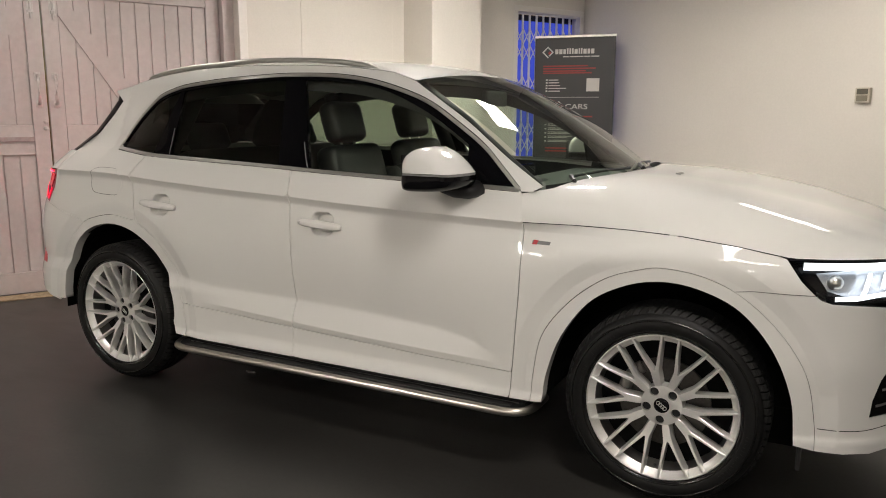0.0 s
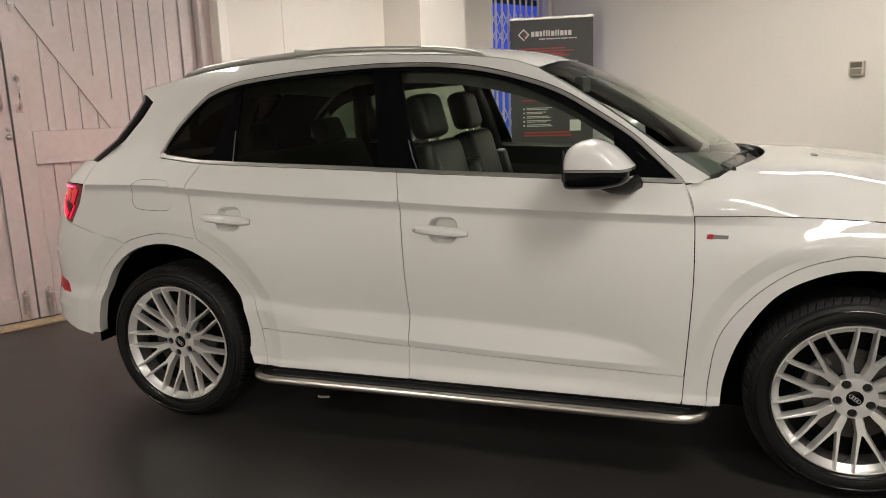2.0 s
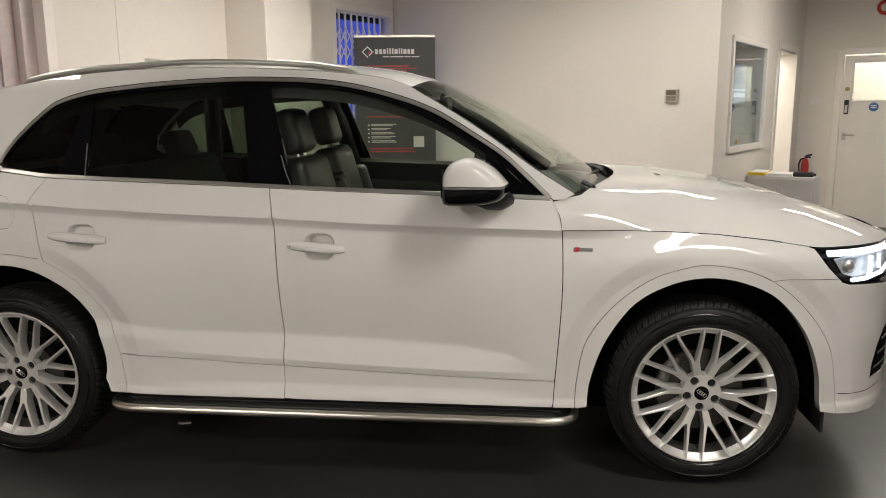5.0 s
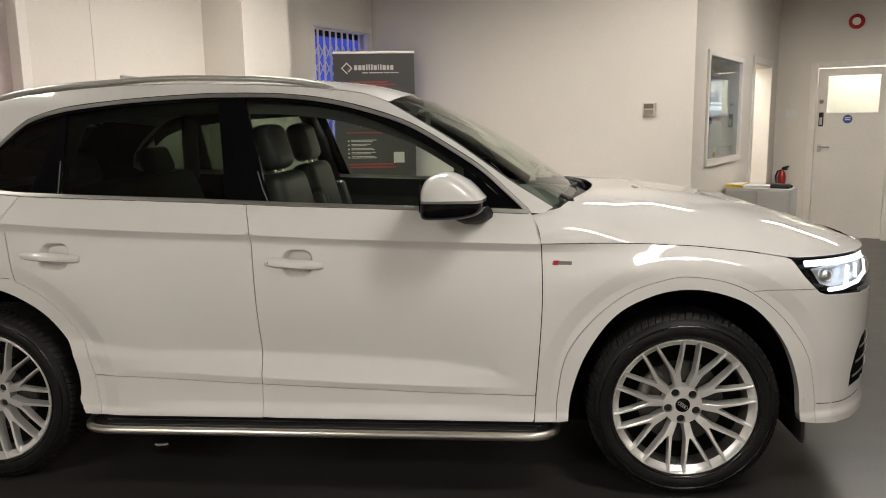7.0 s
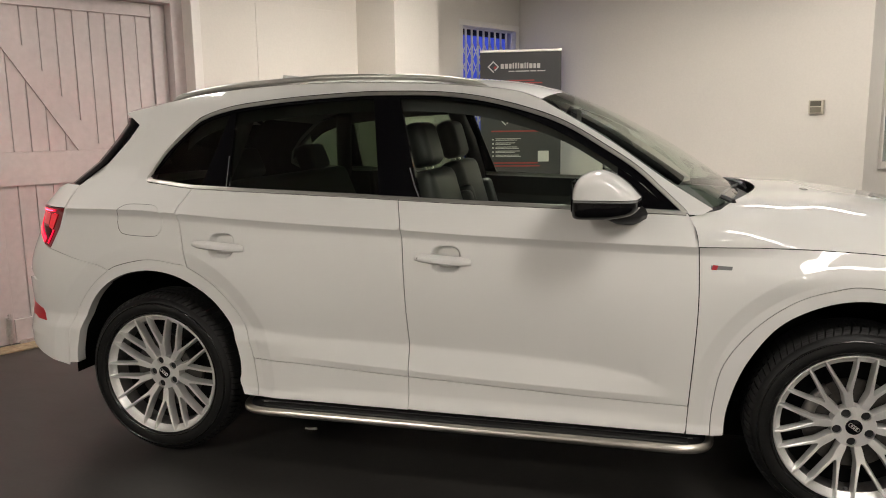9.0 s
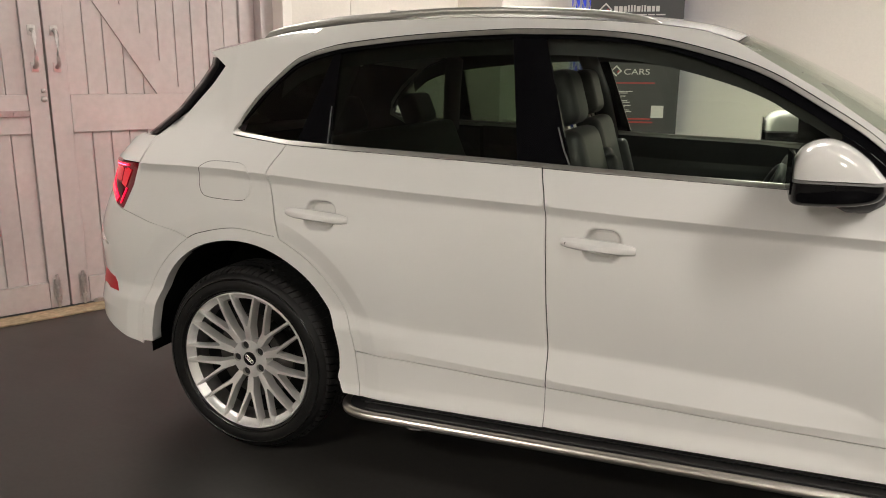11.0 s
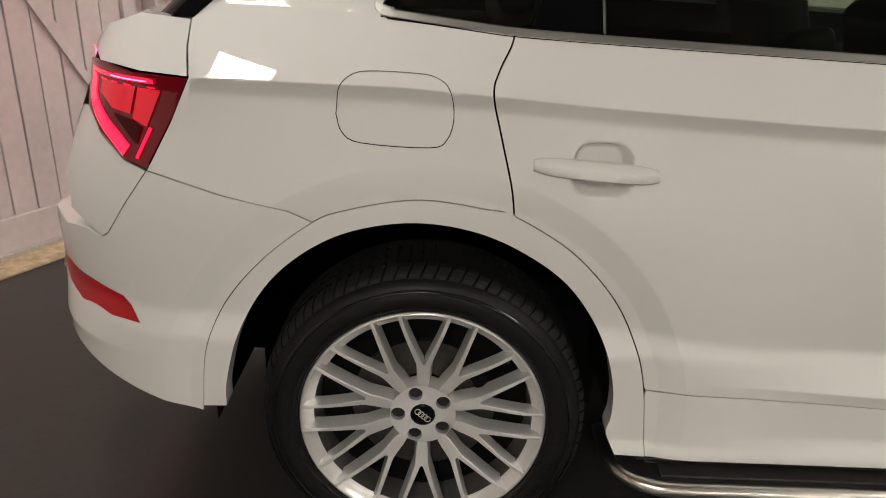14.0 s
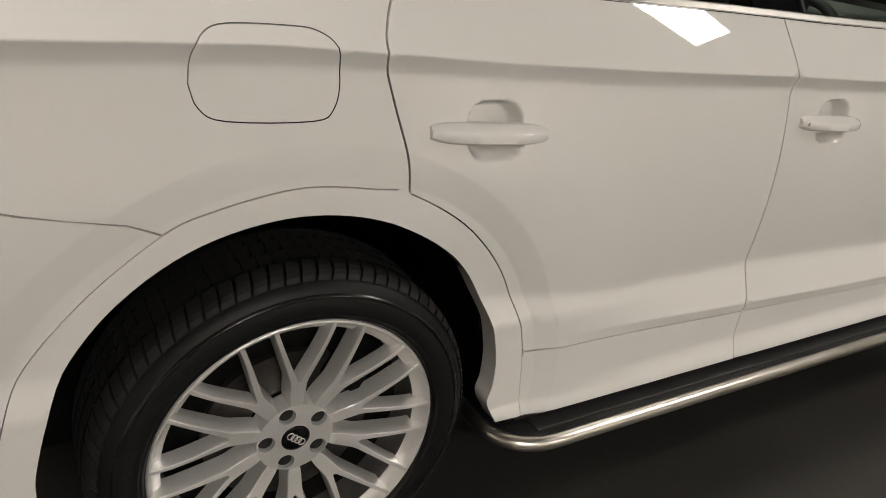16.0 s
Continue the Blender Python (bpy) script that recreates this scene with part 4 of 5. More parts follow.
        part("wheel_bolt", bm, BLACK, wheel)
    # valve near the rim
    bm = bmesh.new()
    va = base + radians(2)
    add_tube(bm, [o + Vector((r * math.cos(va), sgn * y, r * math.sin(va))) for r, y in ((.243, .875), (.232, .893))], 0.005, 8)
    part("valve", bm, BLACK, wheel)
    # brake
    bm = bmesh.new()
    add_lathe(bm, [(r, sgn * y) for r, y in ((.075, .838), (.085, .848), (.165, .848), (.165, .832), (.08, .832))], o, 48)
    part("brake_disc", bm, DISC, wheel)
    bm = bmesh.new()
    ca = radians(150 if xa > 0 else 35)
    pts = [(xa + .150 * math.cos(ca + d), sgn * .850, o.z + .150 * math.sin(ca + d)) for d in np.linspace(-.45, .45, 9)]
    add_tube(bm, pts, 0.024, 8, 1.0)
    part("brake_caliper", bm, CALIPER if xa > 0 else DEEP_BLACK, wheel, "grey brake caliper" if xa > 0 else "dark brake caliper", True)
    # wheel housing, coloured near black as shade, with a box added to block light
    bm = bmesh.new()
    n = 24
    rings = []
    for y in (.893, .45):
        rings.append([bm.verts.new((xa + (-.015 if xa < 0 else 0.0) + .452 * math.cos(a), sgn * y, .37 + .462 * math.sin(a))) for a in np.linspace(-.08, math.pi + .08, n)])
    for k in range(n - 1):
        bm.faces.new((rings[0][k], rings[0][k + 1], rings[1][k + 1], rings[1][k]))
    bm.faces.new(rings[1])
    add_box(bm, (xa - .47, min(sgn * .43, sgn * .45), .12), (xa + .47, max(sgn * .43, sgn * .45), .40))
    part("wheel_housing", bm, DEEP_BLACK, car)


for xa in AXLES:
    for sgn in (-1, 1):
        build_wheel(xa, sgn)

# underbody
bm = bmesh.new()
add_box(bm, (-.94, -.86, .26), (.92, .86, .36), None, 0.02)
add_box(bm, (-2.2, -.50, .28), (2.1, .50, .45), None, 0.03)
add_box(bm, (-2.20, -.70, .42), (-1.90, .70, .52), None, 0.03)
add_box(bm, (1.92, -.70, .31), (2.12, .70, .50), None, 0.03)
part("underbody", bm, DEEP_BLACK, car)

# air deflectors ahead of the front wheels
for sgn in (-1, 1):
    box("air_deflector", (1.862, min(sgn * .62, sgn * .885), .215), (1.876, max(sgn * .62, sgn * .885), .42), BLACK, car, None, 0.004)

# running boards
for sgn in (-1, 1):
    tube = curve_through([(-.985, .78), (-.985, .83), (-.984, .88), (-.972, .930), (-.942, .972), (-.892, .995), (-.84, 1.0), (-.79, 1.0)], 5)
    tube += [(x, 1.0) for x in np.linspace(-.65, .61, 10)]
    tube += curve_through([(.73, 1.0), (.785, 1.0), (.842, .995), (.890, .974), (.916, .935), (.925, .88), (.925, .83), (.925, .78)], 5)
    bm = bmesh.new()
    low = [bm.verts.new((x, sgn * (y - .004), .254)) for x, y in tube]
    high = [bm.verts.new((x, sgn * (y - .010), .279)) for x, y in tube]
    bm.faces.new(high)
    bm.faces.new(low[::-1])
    for i in range(len(tube)):
        j = (i + 1) % len(tube)
        bm.faces.new((low[i], low[j], high[j], high[i]))
    bmesh.ops.recalc_face_normals(bm, faces=bm.faces)
    board = part("running_board", bm, BLACK, car, "black ribbed running board with a stainless edge tube")
    for y0, y1 in ((.835, .868), (.876, .912), (.924, .970)):
        box("tread_pad", (-.925 if y0 < .92 else -.880, min(sgn * y0, sgn * y1), .277), (.885 if y0 < .92 else .845, max(sgn * y0, sgn * y1), .2835), BOARD_PAD, board, None, 0.002)
    box("inlay_line", (-.905, min(sgn * .9145, sgn * .9205), .277), (.865, max(sgn * .9145, sgn * .9205), .2815), STEEL, board)
    bm = bmesh.new()
    add_tube(bm, [(x, sgn * y, .269) for x, y in tube], 0.0168, 20)
    part("edge_tube", bm, BOARD_EDGE, board, "satin stainless edge tube", True)
    for x in (-.55, .45):
        box("bracket", (x - .025, min(sgn * .55, sgn * .90), .236), (x + .025, max(sgn * .55, sgn * .90), .254), DEEP_BLACK, board)


# ---- door handles, mirrors, flap, badge ----
def handle(x0, x1, z0, z1, sgn, owner):
    """A pull bar over a hollow in the door skin."""
    n = 20
    bm = bmesh.new()
    rings = []
    for i in range(n):
        t = i / (n - 1)
        x, z = x0 + (x1 - x0) * t, z0 + (z1 - z0) * t
        w = float(half_width(x0, z0)) * (1 - t) + float(half_width(x1, z1)) * t
        h = 0.0185 * (1 - 0.42 * abs(2 * t - 1) ** 6)
        lift = 0.010 + 0.020 * math.sin(math.pi * min(1, max(0, t * 1.06 - .03))) ** 0.5
        rings.append([bm.verts.new((x, sgn * (w + lift * a), z + h * b)) for a, b in ((-.3, -1), (.22, -1), (.30, -.97), (.94, -.62), (1.0, -.52), (.93, .30), (.86, .40), (.22, .98), (.12, 1), (-.3, 1))])
    for r0, r1 in zip(rings, rings[1:]):
        for k in range(10):
            bm.faces.new((r0[k], r0[(k + 1) % 10], r1[(k + 1) % 10], r1[k]))
    bm.faces.new(rings[0][::-1])
    bm.faces.new(rings[-1])
    bmesh.ops.recalc_face_normals(bm, faces=bm.faces)
    hd = part("door_handle", bm, PAINT, owner, "white painted pull handle", True)
    hd.data.set_sharp_from_angle(angle=radians(50))
    return hd


for sgn in (-1, 1):
    doors = [o for o in car.children if o.name.startswith(("front_door", "rear_door")) and "window" not in o.name]
    near = {("front" if o.name.startswith("front") else "rear"): o for o in doors if (o.data.vertices[0].co.y < 0) == (sgn < 0)}
    fh = handle(-.214, .018, .932, .918, sgn, near["front"])
    bm = bmesh.new()
    yk = sgn * (float(half_width(-.196, .931)) + .0165)
    add_lathe(bm, [(0, 0), (.0048, 0), (.0060, -sgn * .0015), (.0062, -sgn * .006)], (-.196, yk, .930), 14)
    part("key_cap", bm, INDICATOR, fh, "small dark lock cap", True)
    handle(-1.206, -.962, .962, .946, sgn, near["rear"])



def mirror(sgn, owner):
    """Door mirror: white cap over a black lower shell on a short foot."""
    def shell(name, profile, mat, label, pinch):
        """Lofts an (x, z) outline from the inner end to the rounded outer tip."""
        bm = bmesh.new()
        rings = []
        for y, k, dx in ((.868, .72, .020), (.880, .90, .016), (.905, 1.0, .010), (.96, 1.02, .004), (1.01, 1.0, .0), (1.05, .96, -.002), (1.075, .88, -.002), (1.090, .74, .0), (1.098, .52, .006)):
            cx, cz = .50, pinch
            rings.append([bm.verts.new((cx + (x - cx) * k + dx, sgn * y, cz + (z - cz) * k)) for x, z in profile])
        n = len(profile)
        for r0, r1 in zip(rings, rings[1:]):
            for k in range(n):
                bm.faces.new((r0[k], r0[(k + 1) % n], r1[(k + 1) % n], r1[k]))
        bm.faces.new(rings[0][::-1])
        bm.faces.new(rings[-1])
        bmesh.ops.recalc_face_normals(bm, faces=bm.faces)
        ob = part(name, bm, mat, owner, label, True)
        ob.data.set_sharp_from_angle(angle=radians(50))
        return ob
    top_line = curve_through([(.418, 1.184), (.421, 1.225), (.440, 1.258), (.475, 1.277), (.515, 1.280), (.560, 1.262), (.605, 1.228), (.645, 1.184)], 4)
    low_line = curve_through([(.646, 1.174), (.646, 1.148), (.622, 1.126), (.56, 1.113), (.47, 1.109), (.426, 1.113), (.415, 1.135), (.415, 1.174)], 4)
    shell("mirror_cap", top_line, PAINT, "white door mirror cap", 1.186)
    shell("mirror_shell", low_line, GLOSS_BLACK, "black lower mirror housing", 1.172)
    shell("indicator", [(.417, 1.184), (.417, 1.174), (.646, 1.174), (.646, 1.184)], INDICATOR, "thin clear indicator strip", 1.179)
    bm = bmesh.new()
    add_tube(bm, [(.535, sgn * .955, 1.125), (.575, sgn * .925, 1.108), (.615, sgn * .885, 1.105), (.640, sgn * .84, 1.115)], lambda t: 0.026 + 0.018 * t, 12, 0.8)
    part("mirror_foot", bm, BLACK, owner, "black mirror foot", True)
    box("mirror_glass", (.414, min(sgn * .90, sgn * 1.06), 1.14), (.418, max(sgn * .90, sgn * 1.06), 1.25), GLOSS_BLACK, owner, None, 0.002)


for sgn in (-1, 1):
    owner = [o for o in car.children if o.name.startswith("front_door") and "window" not in o.name and (o.data.vertices[0].co.y < 0) == (sgn < 0)][0]
    mirror(sgn, owner)

# wing badge: a red lozenge beside silver bars
badge = flank_panel("wing_badge", [(.902, .924), (.974, .924), (.976, .936), (.904, .938)], INDICATOR, car, -1, -0.002, 0, 0.03, 0.004, "small red and silver badge")
flank_panel("red_field", [(.904, .923), (.922, .923), (.928, .939), (.910, .940)], BADGE_RED, badge, -1, -0.0035, 0, 0.03, 0)

# washer jet near the windscreen
box("washer_jet", (1.30, -.30, 1.150), (1.322, -.23, 1.1665), INDICATOR, car, None, 0.004)

# roof aerial
bm = bmesh.new()
add_tube(bm, [(-1.06, 0, 1.675), (-1.13, 0, 1.70), (-1.20, 0, 1.715)], lambda t: 0.025 - 0.018 * t, 8, 1.0)
part("aerial", bm, PAINT, car, "white shark-fin aerial", True)


# ---- cabin ----
def pillow(name, lo, hi, mat, owner, m, bevel=0.05, label=""):
    bm = bmesh.new()
    lo, hi = Vector(lo), Vector(hi)
    made = bmesh.ops.create_cube(bm, size=1, matrix=Matrix.Translation((lo + hi) / 2) @ Matrix.Diagonal((*(hi - lo), 1)))
    bmesh.ops.bevel(bm, geom=list(bm.edges), offset=bevel, segments=4, affect="EDGES", profile=0.6)
    bmesh.ops.transform(bm, matrix=m, verts=bm.verts)
    return part(name, bm, mat, owner, label, True)


def seat(y, x, up):
    """Front seat: cushion, bolstered back, head restraint on two posts."""
    base = Matrix.Translation((x, y, up))
    s = pillow("front_seat", (-.26, -.25, .46), (.28, .25, .66), LEATHER, car, base, 0.06, "black leather front seat")
    lean = base @ Matrix.Translation((-.22, 0, .60)) @ Matrix.Rotation(radians(-16), 4, "Y")
    pillow("backrest", (-.070, -.225, .0), (.065, .225, .640), LEATHER, s, lean, 0.065)
    for side in (-1, 1):
        pillow("bolster", (-.04, side * .25 - .055, .03), (.10, side * .25 + .045, .50), LEATHER, s, lean, 0.04)
    pillow("head_restraint", (-.050, -.132, .652), (.058, .132, .856), LEATHER, s, lean, 0.053)
    bm = bmesh.new()
    for side in (-.055, .055):
        add_tube(bm, [lean @ Vector((0, side, .60)), lean @ Vector((0, side, .69))], 0.006, 8)
    part("post", bm, CHROME, s)


seat(-.40, .107, .037)
seat(.37, .049, .044)
rear_seat = pillow("rear_seat", (-.95, -.66, .50), (-.48, .66, .70), LEATHER, car, Matrix(), 0.06, "black leather rear bench")
lean = Matrix.Translation((-.98, 0, .64)) @ Matrix.Rotation(radians(-22), 4, "Y")
pillow("backrest", (-.08, -.66, 0), (.08, .66, .60), LEATHER, rear_seat, lean, 0.05)
for y in (-.40, .40):
    pillow("head_restraint", (-.05, y - .13, .61), (.05, y + .13, .76), LEATHER, rear_seat, lean, 0.04)
pillow("dashboard", (.50, -.76, .72), (1.06, .76, 1.105), TRIM_DARK, car, Matrix(), 0.09, "dark dashboard")
pillow("instrument_hood", (.46, -.55, 1.02), (.72, -.20, 1.12), TRIM_DARK, car, Matrix(), 0.04)
box("display", (.50, -.10, 1.03), (.515, .12, 1.16), GLOSS_BLACK, car, None, 0.004)
pillow("centre_console", (-.35, -.12, .40), (.60, .12, .72), TRIM_DARK, car, Matrix(), 0.04)
bm = bmesh.new()
wheel_m = Matrix.Translation((.36, -.37, .97)) @ Matrix.Rotation(radians(-65), 4, "Y")
add_tube(bm, [wheel_m @ Vector((.185 * math.cos(a), .185 * math.sin(a), 0)) for a in np.linspace(0, math.tau, 33)], 0.016, 8, cap=False)
add_box(bm, (-.06, -.06, -.03), (.06, .06, .02), wheel_m, 0.02)
for a in (0, 2.4, -2.4):
    add_tube(bm, [wheel_m @ Vector((.03 * math.cos(a), .03 * math.sin(a), 0)), wheel_m @ Vector((.18 * math.cos(a), .18 * math.sin(a), 0))], 0.014, 6)
add_tube(bm, [wheel_m @ Vector((0, 0, -.02)), Vector((.62, -.37, .86))], 0.03, 8)
part("steering_wheel", bm, TRIM_DARK, car, "black steering wheel", True)
bm = bmesh.new()
add_box(bm, (-.02, -.13, -.04), (.02, .13, .035), Matrix.Translation((.33, 0, 1.485)), 0.012)
part("cabin_mirror", bm, BLACK, car)
loft("headlining", [[(x, s * (float(half_width(x, z)) - .05), z - 0.045 + 0.04 * (1 - s * s)) for s in np.linspace(-1, 1, 9)] for x, z in ROOF_EDGE[2:-2:4]], LINING, car)
box("cabin_floor", (-.93, -.80, .42), (.93, .80, .46), TRIM_DARK, car)
box("boot_floor", (-1.85, -.43, .47), (-.94, .43, .51), TRIM_DARK, car)
for sgn in (-1, 1):
    flank_panel("boot_lining", [(-1.90, .97), (-1.02, .97), (-1.02, 1.16), (-1.45, 1.17), (-1.80, 1.15)], TRIM_DARK, car, sgn, 0.085, 0, 0.1, 0)
    flank_panel("pillar_lining", [(-1.90, 1.12), (-1.45, 1.16), (-1.53, 1.225), (-1.50, 1.30), (-1.43, 1.385), (-1.33, 1.47), (-1.60, 1.50), (-1.66, 1.46), (-1.80, 1.30), (-1.895, 1.20)], TRIM_DARK, car, sgn, 0.04, 0, 0.06, 0)
    flank_panel("door_lining", [(-1.0, .50), (.80, .50), (.80, 1.09), (.40, 1.125), (-.3, 1.150), (-1.0, 1.175)], TRIM_DARK, car, sgn, 0.075, 0, 0.1, 0)
    bm = bmesh.new()
    add_tube(bm, [(-.43, sgn * .60, 1.56), (-.36, sgn * .70, 1.36), (-.31, sgn * .79, 1.12)], 0.045, 8)
    part("pillar_lining", bm, TRIM_DARK, car, "", True)
    bm = bmesh.new()
    add_tube(bm, [(.24, sgn * .57, 1.52), (.50, sgn * .66, 1.37), (.72, sgn * .74, 1.22), (.86, sgn * .77, 1.12)], 0.03, 8)
    part("screen_pillar_lining", bm, TRIM_DARK, car, "", True)
    bm = bmesh.new()
    add_tube(bm, [(-1.10, sgn * .58, 1.52), (-1.14, sgn * .66, 1.35), (-1.18, sgn * .76, 1.16)], 0.045, 8)
    part("rear_pillar_lining", bm, TRIM_DARK, car, "", True)
for sgn in (-1, 1):
    upper = [(x, top_at(x) - .012) for x in np.linspace(.60, -1.36, 50)]
    flank_panel("roof_side_lining", upper + [(x, z - .066) for x, z in upper[::-1]], TRIM_DARK, car, sgn, 0.055, 0, 0.05, 0)
box("tailgate_lining", (-1.845, -.66, .60), (-1.825, .66, 1.165), TRIM_DARK, car)
box("parcel_shelf", (-1.85, -.66, 1.09), (-1.22, .66, 1.11), TRIM_DARK, car)


# ---- the room ----
def room_box(name, lo, hi, mat, parent=None, bevel=0.0, label=""):
    return box(name, lo, hi, mat, parent, ROOM, bevel, label)


def structure(ob, label="", category=""):
    return tagged(ob, label, category, kind="structure")


bm = bmesh.new()
add_box(bm, (-3.3, -7.2, -.10), (7.2, 8.9, 0), ROOM)
structure(part("floor", bm, FLOOR), "smooth black-painted workshop floor, faintly scuffed", "floor")
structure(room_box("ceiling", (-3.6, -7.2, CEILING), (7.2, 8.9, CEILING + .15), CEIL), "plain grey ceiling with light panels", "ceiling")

# west wall: barn doors, plain boarding, pier, barred window
structure(room_box("wall_west_1", (-3.42, -7.2, 0), (-3.15, -2.95, CEILING), WALL), "cream painted wall beside the barn doors", "wall")
structure(room_box("wall_west_2", (-3.42, -2.95, 2.44), (-3.15, .03, CEILING), WALL), "cream painted wall over the barn doors", "wall")
structure(room_box("wall_west_3", (-3.42, .03, 0), (-3.0, 1.56, CEILING), WALL), "cream painted boarded wall", "wall")
structure(room_box("wall_pier", (-3.42, 1.56, 0), (-2.5, 2.095, CEILING), WALL), "cream painted square pier", "wall")
structure(room_box("wall_west_4", (-3.42, 2.095, 0), (-2.9, 2.80, CEILING), WALL), "cream painted wall beside the barred window", "wall")
structure(room_box("wall_west_5", (-3.42, 2.80, 2.50), (-2.9, 3.77, CEILING), WALL), "cream painted wall over the barred window", "wall")
structure(room_box("wall_west_6", (-3.42, 2.80, 0), (-2.9, 3.77, .95), WALL), "cream painted wall under the barred window", "wall")
# service hatch outline in the boarded wall
hatch = structure(room_box("wall_hatch", (-3.0, .52, .60), (-2.993, 1.43, 2.44), WALL, None, 0.002), "cream painted hatch panel flush in the wall", "panel")
# north wall with its return
structure(room_box("wall_north", (-3.42, 3.8, 0), (.585, 4.0, CEILING), WALL), "long plain cream wall", "wall")
structure(room_box("wall_return_1", (.40, 4.0, 0), (.585, 4.20, CEILING), WALL), "cream return wall at the corner", "wall")
structure(room_box("wall_return_2", (.40, 4.20, 0), (.585, 5.53, 1.06), WALL), "cream wall under the office window", "wall")
structure(room_box("wall_return_3", (.40, 4.20, 2.06), (.585, 7.5, CEILING), WALL), "cream wall over the office window and doorway", "wall")
structure(room_box("wall_return_4", (.40, 5.53, 0), (.585, 6.10, 2.06), WALL), "cream wall between window and doorway", "wall")
structure(room_box("wall_return_5", (.40, 7.05, 0), (.585, 7.5, 2.06), WALL), "cream wall beside the doorway", "wall")
structure(room_box("wall_far_1", (-1.9, 7.5, 0), (1.03, 7.7, CEILING), WALL), "cream end wall", "wall")
structure(room_box("wall_far_2", (1.03, 7.5, 2.10), (1.86, 7.7, CEILING), WALL), "cream wall over the end door", "wall")
structure(room_box("wall_far_3", (1.86, 7.5, 0), (7.2, 7.7, CEILING), WALL), "cream end wall beside the door", "wall")
structure(room_box("wall_east", (7.0, -7.2, 0), (7.2, 7.5, CEILING), WALL), "plain cream wall", "wall")
structure(room_box("wall_south", (-3.15, -7.2, 0), (7.0, -7.0, CEILING), WALL), "plain cream wall", "wall")
structure(room_box("office_wall_1", (-1.9, 4.0, 0), (-1.7, 7.5, CEILING), WALL), "plain office wall", "wall")
structure(room_box("office_wall_2", (-1.7, 5.82, 0), (.40, 5.92, CEILING), WALL), "plain office partition", "wall")
structure(room_box("skirting", (1.86, 7.485, 0), (7.0, 7.5, .12), BLACK), "dark skirting board", "skirting")
structure(room_box("skirting", (.585, 7.485, 0), (.97, 7.5, .12), BLACK), "dark skirting board", "skirting")
structure(room_box("wall_beyond", (.3, 8.7, 0), (3.0, 8.9, CEILING), WALL), "pale wall beyond the end door", "wall")

# ceiling panels
def ceiling_light(u, v, long=1.2, share=1, wide=.28):
    m = ROOM @ pose(u, v, CEILING)
    h, w = long / 2, wide / 2
    bm = bmesh.new()
    for lo, hi in (((-h - .02, -w - .02, -.05), (h + .02, -w, 0)), ((-h - .02, w, -.05), (h + .02, w + .02, 0)), ((-h - .02, -w, -.05), (-h, w, 0)), ((h, -w, -.05), (h + .02, w, 0))):
        add_box(bm, lo, hi)
    lamp = part("ceiling_light", bm, WHITE)
    lamp.matrix_world = m
    tagged(lamp, "long narrow unseen ceiling light panel, lit, most of them added as fill", "ceiling light", "ceiling lights")
    box("diffuser", (-h, -w, -.042), (h, w, -.030), LIGHT_PANELS[share], lamp)
    return lamp


for row in PANELS:
    ceiling_light(*row)

# barn doors
def plank_leaf(v0, v1, side):
    """One barn-door leaf of boards between stiles and rails, braced on the slant. side: +1 hinged at v1."""
    u = -3.22
    leaf = room_box("barn_door", (u - .055, v0 + .004, .012), (u - .034, v1 - .004, 2.37), BARN)
    tagged(leaf, "pinkish-grey painted plank barn door, closed", "door", "pair of barn doors", "structure")
    n = 10
    a, b = v0 + .112, v1 - .112
    for z0, z1 in ((.175, 1.085), (1.31, 2.275)):
        for k in range(n):
            p0, p1 = a + (b - a) * k / n, a + (b - a) * (k + 1) / n
            room_box("board", (u - .035, p0 + .0035, z0), (u - .020 + .0015 * ((k * 7) % 3), p1 - .0035, z1), BARN, leaf, 0.003)
    for z0, z1 in ((.012, .175), (1.085, 1.31), (2.275, 2.37)):
        room_box("rail", (u - .035, v0 + .115, z0), (u, v1 - .115, z1), BARN, leaf, 0.003)
    for s0, s1 in ((v0 + .004, v0 + .112), (v1 - .112, v1 - .004)):
        room_box("stile", (u - .035, s0, .012), (u + .001, s1, 2.37), BARN, leaf, 0.003)
    # slanting braces, from the meeting stile's top to the middle rail, and on below it
    for z0, z1, r0, r1 in ((2.14, 1.31, 0.0, .47), (1.085, .30, .58, 1.06)):
        run = (v1 - v0 - .23)
        start = (v0 + .114 + run * r0) if side > 0 else (v1 - .114 - run * r0)
        end = (v0 + .114 + run * r1) if side > 0 else (v1 - .114 - run * r1)
        end = min(max(end, v0 + .116), v1 - .116)
        w = 0.115 * side
        bm = bmesh.new()
        quad = [(start, z0), (end, z1), (min(max(end + 1.5 * w, v0 + .116), v1 - .116), z1), (start + 0.6 * w, min(z0 + .10, 2.274) if z0 > 1.2 else z0), (start, min(z0 + .12, 2.274) if z0 > 1.2 else z0)]
        if side < 0:
            quad = quad[::-1]
        lo = [bm.verts.new((u - .028, p, z)) for p, z in quad]
        hi = [bm.verts.new((u - .001, p, z)) for p, z in quad]
        bm.faces.new(hi)
        bm.faces.new(lo[::-1])
        for i in range(len(quad)):
            j = (i + 1) % len(quad)
            bm.faces.new((lo[i], lo[j], hi[j], hi[i]))
        bmesh.ops.recalc_face_normals(bm, faces=bm.faces)
        bmesh.ops.transform(bm, matrix=ROOM, verts=bm.verts)
        part("brace", bm, BARN, leaf)
    return leaf


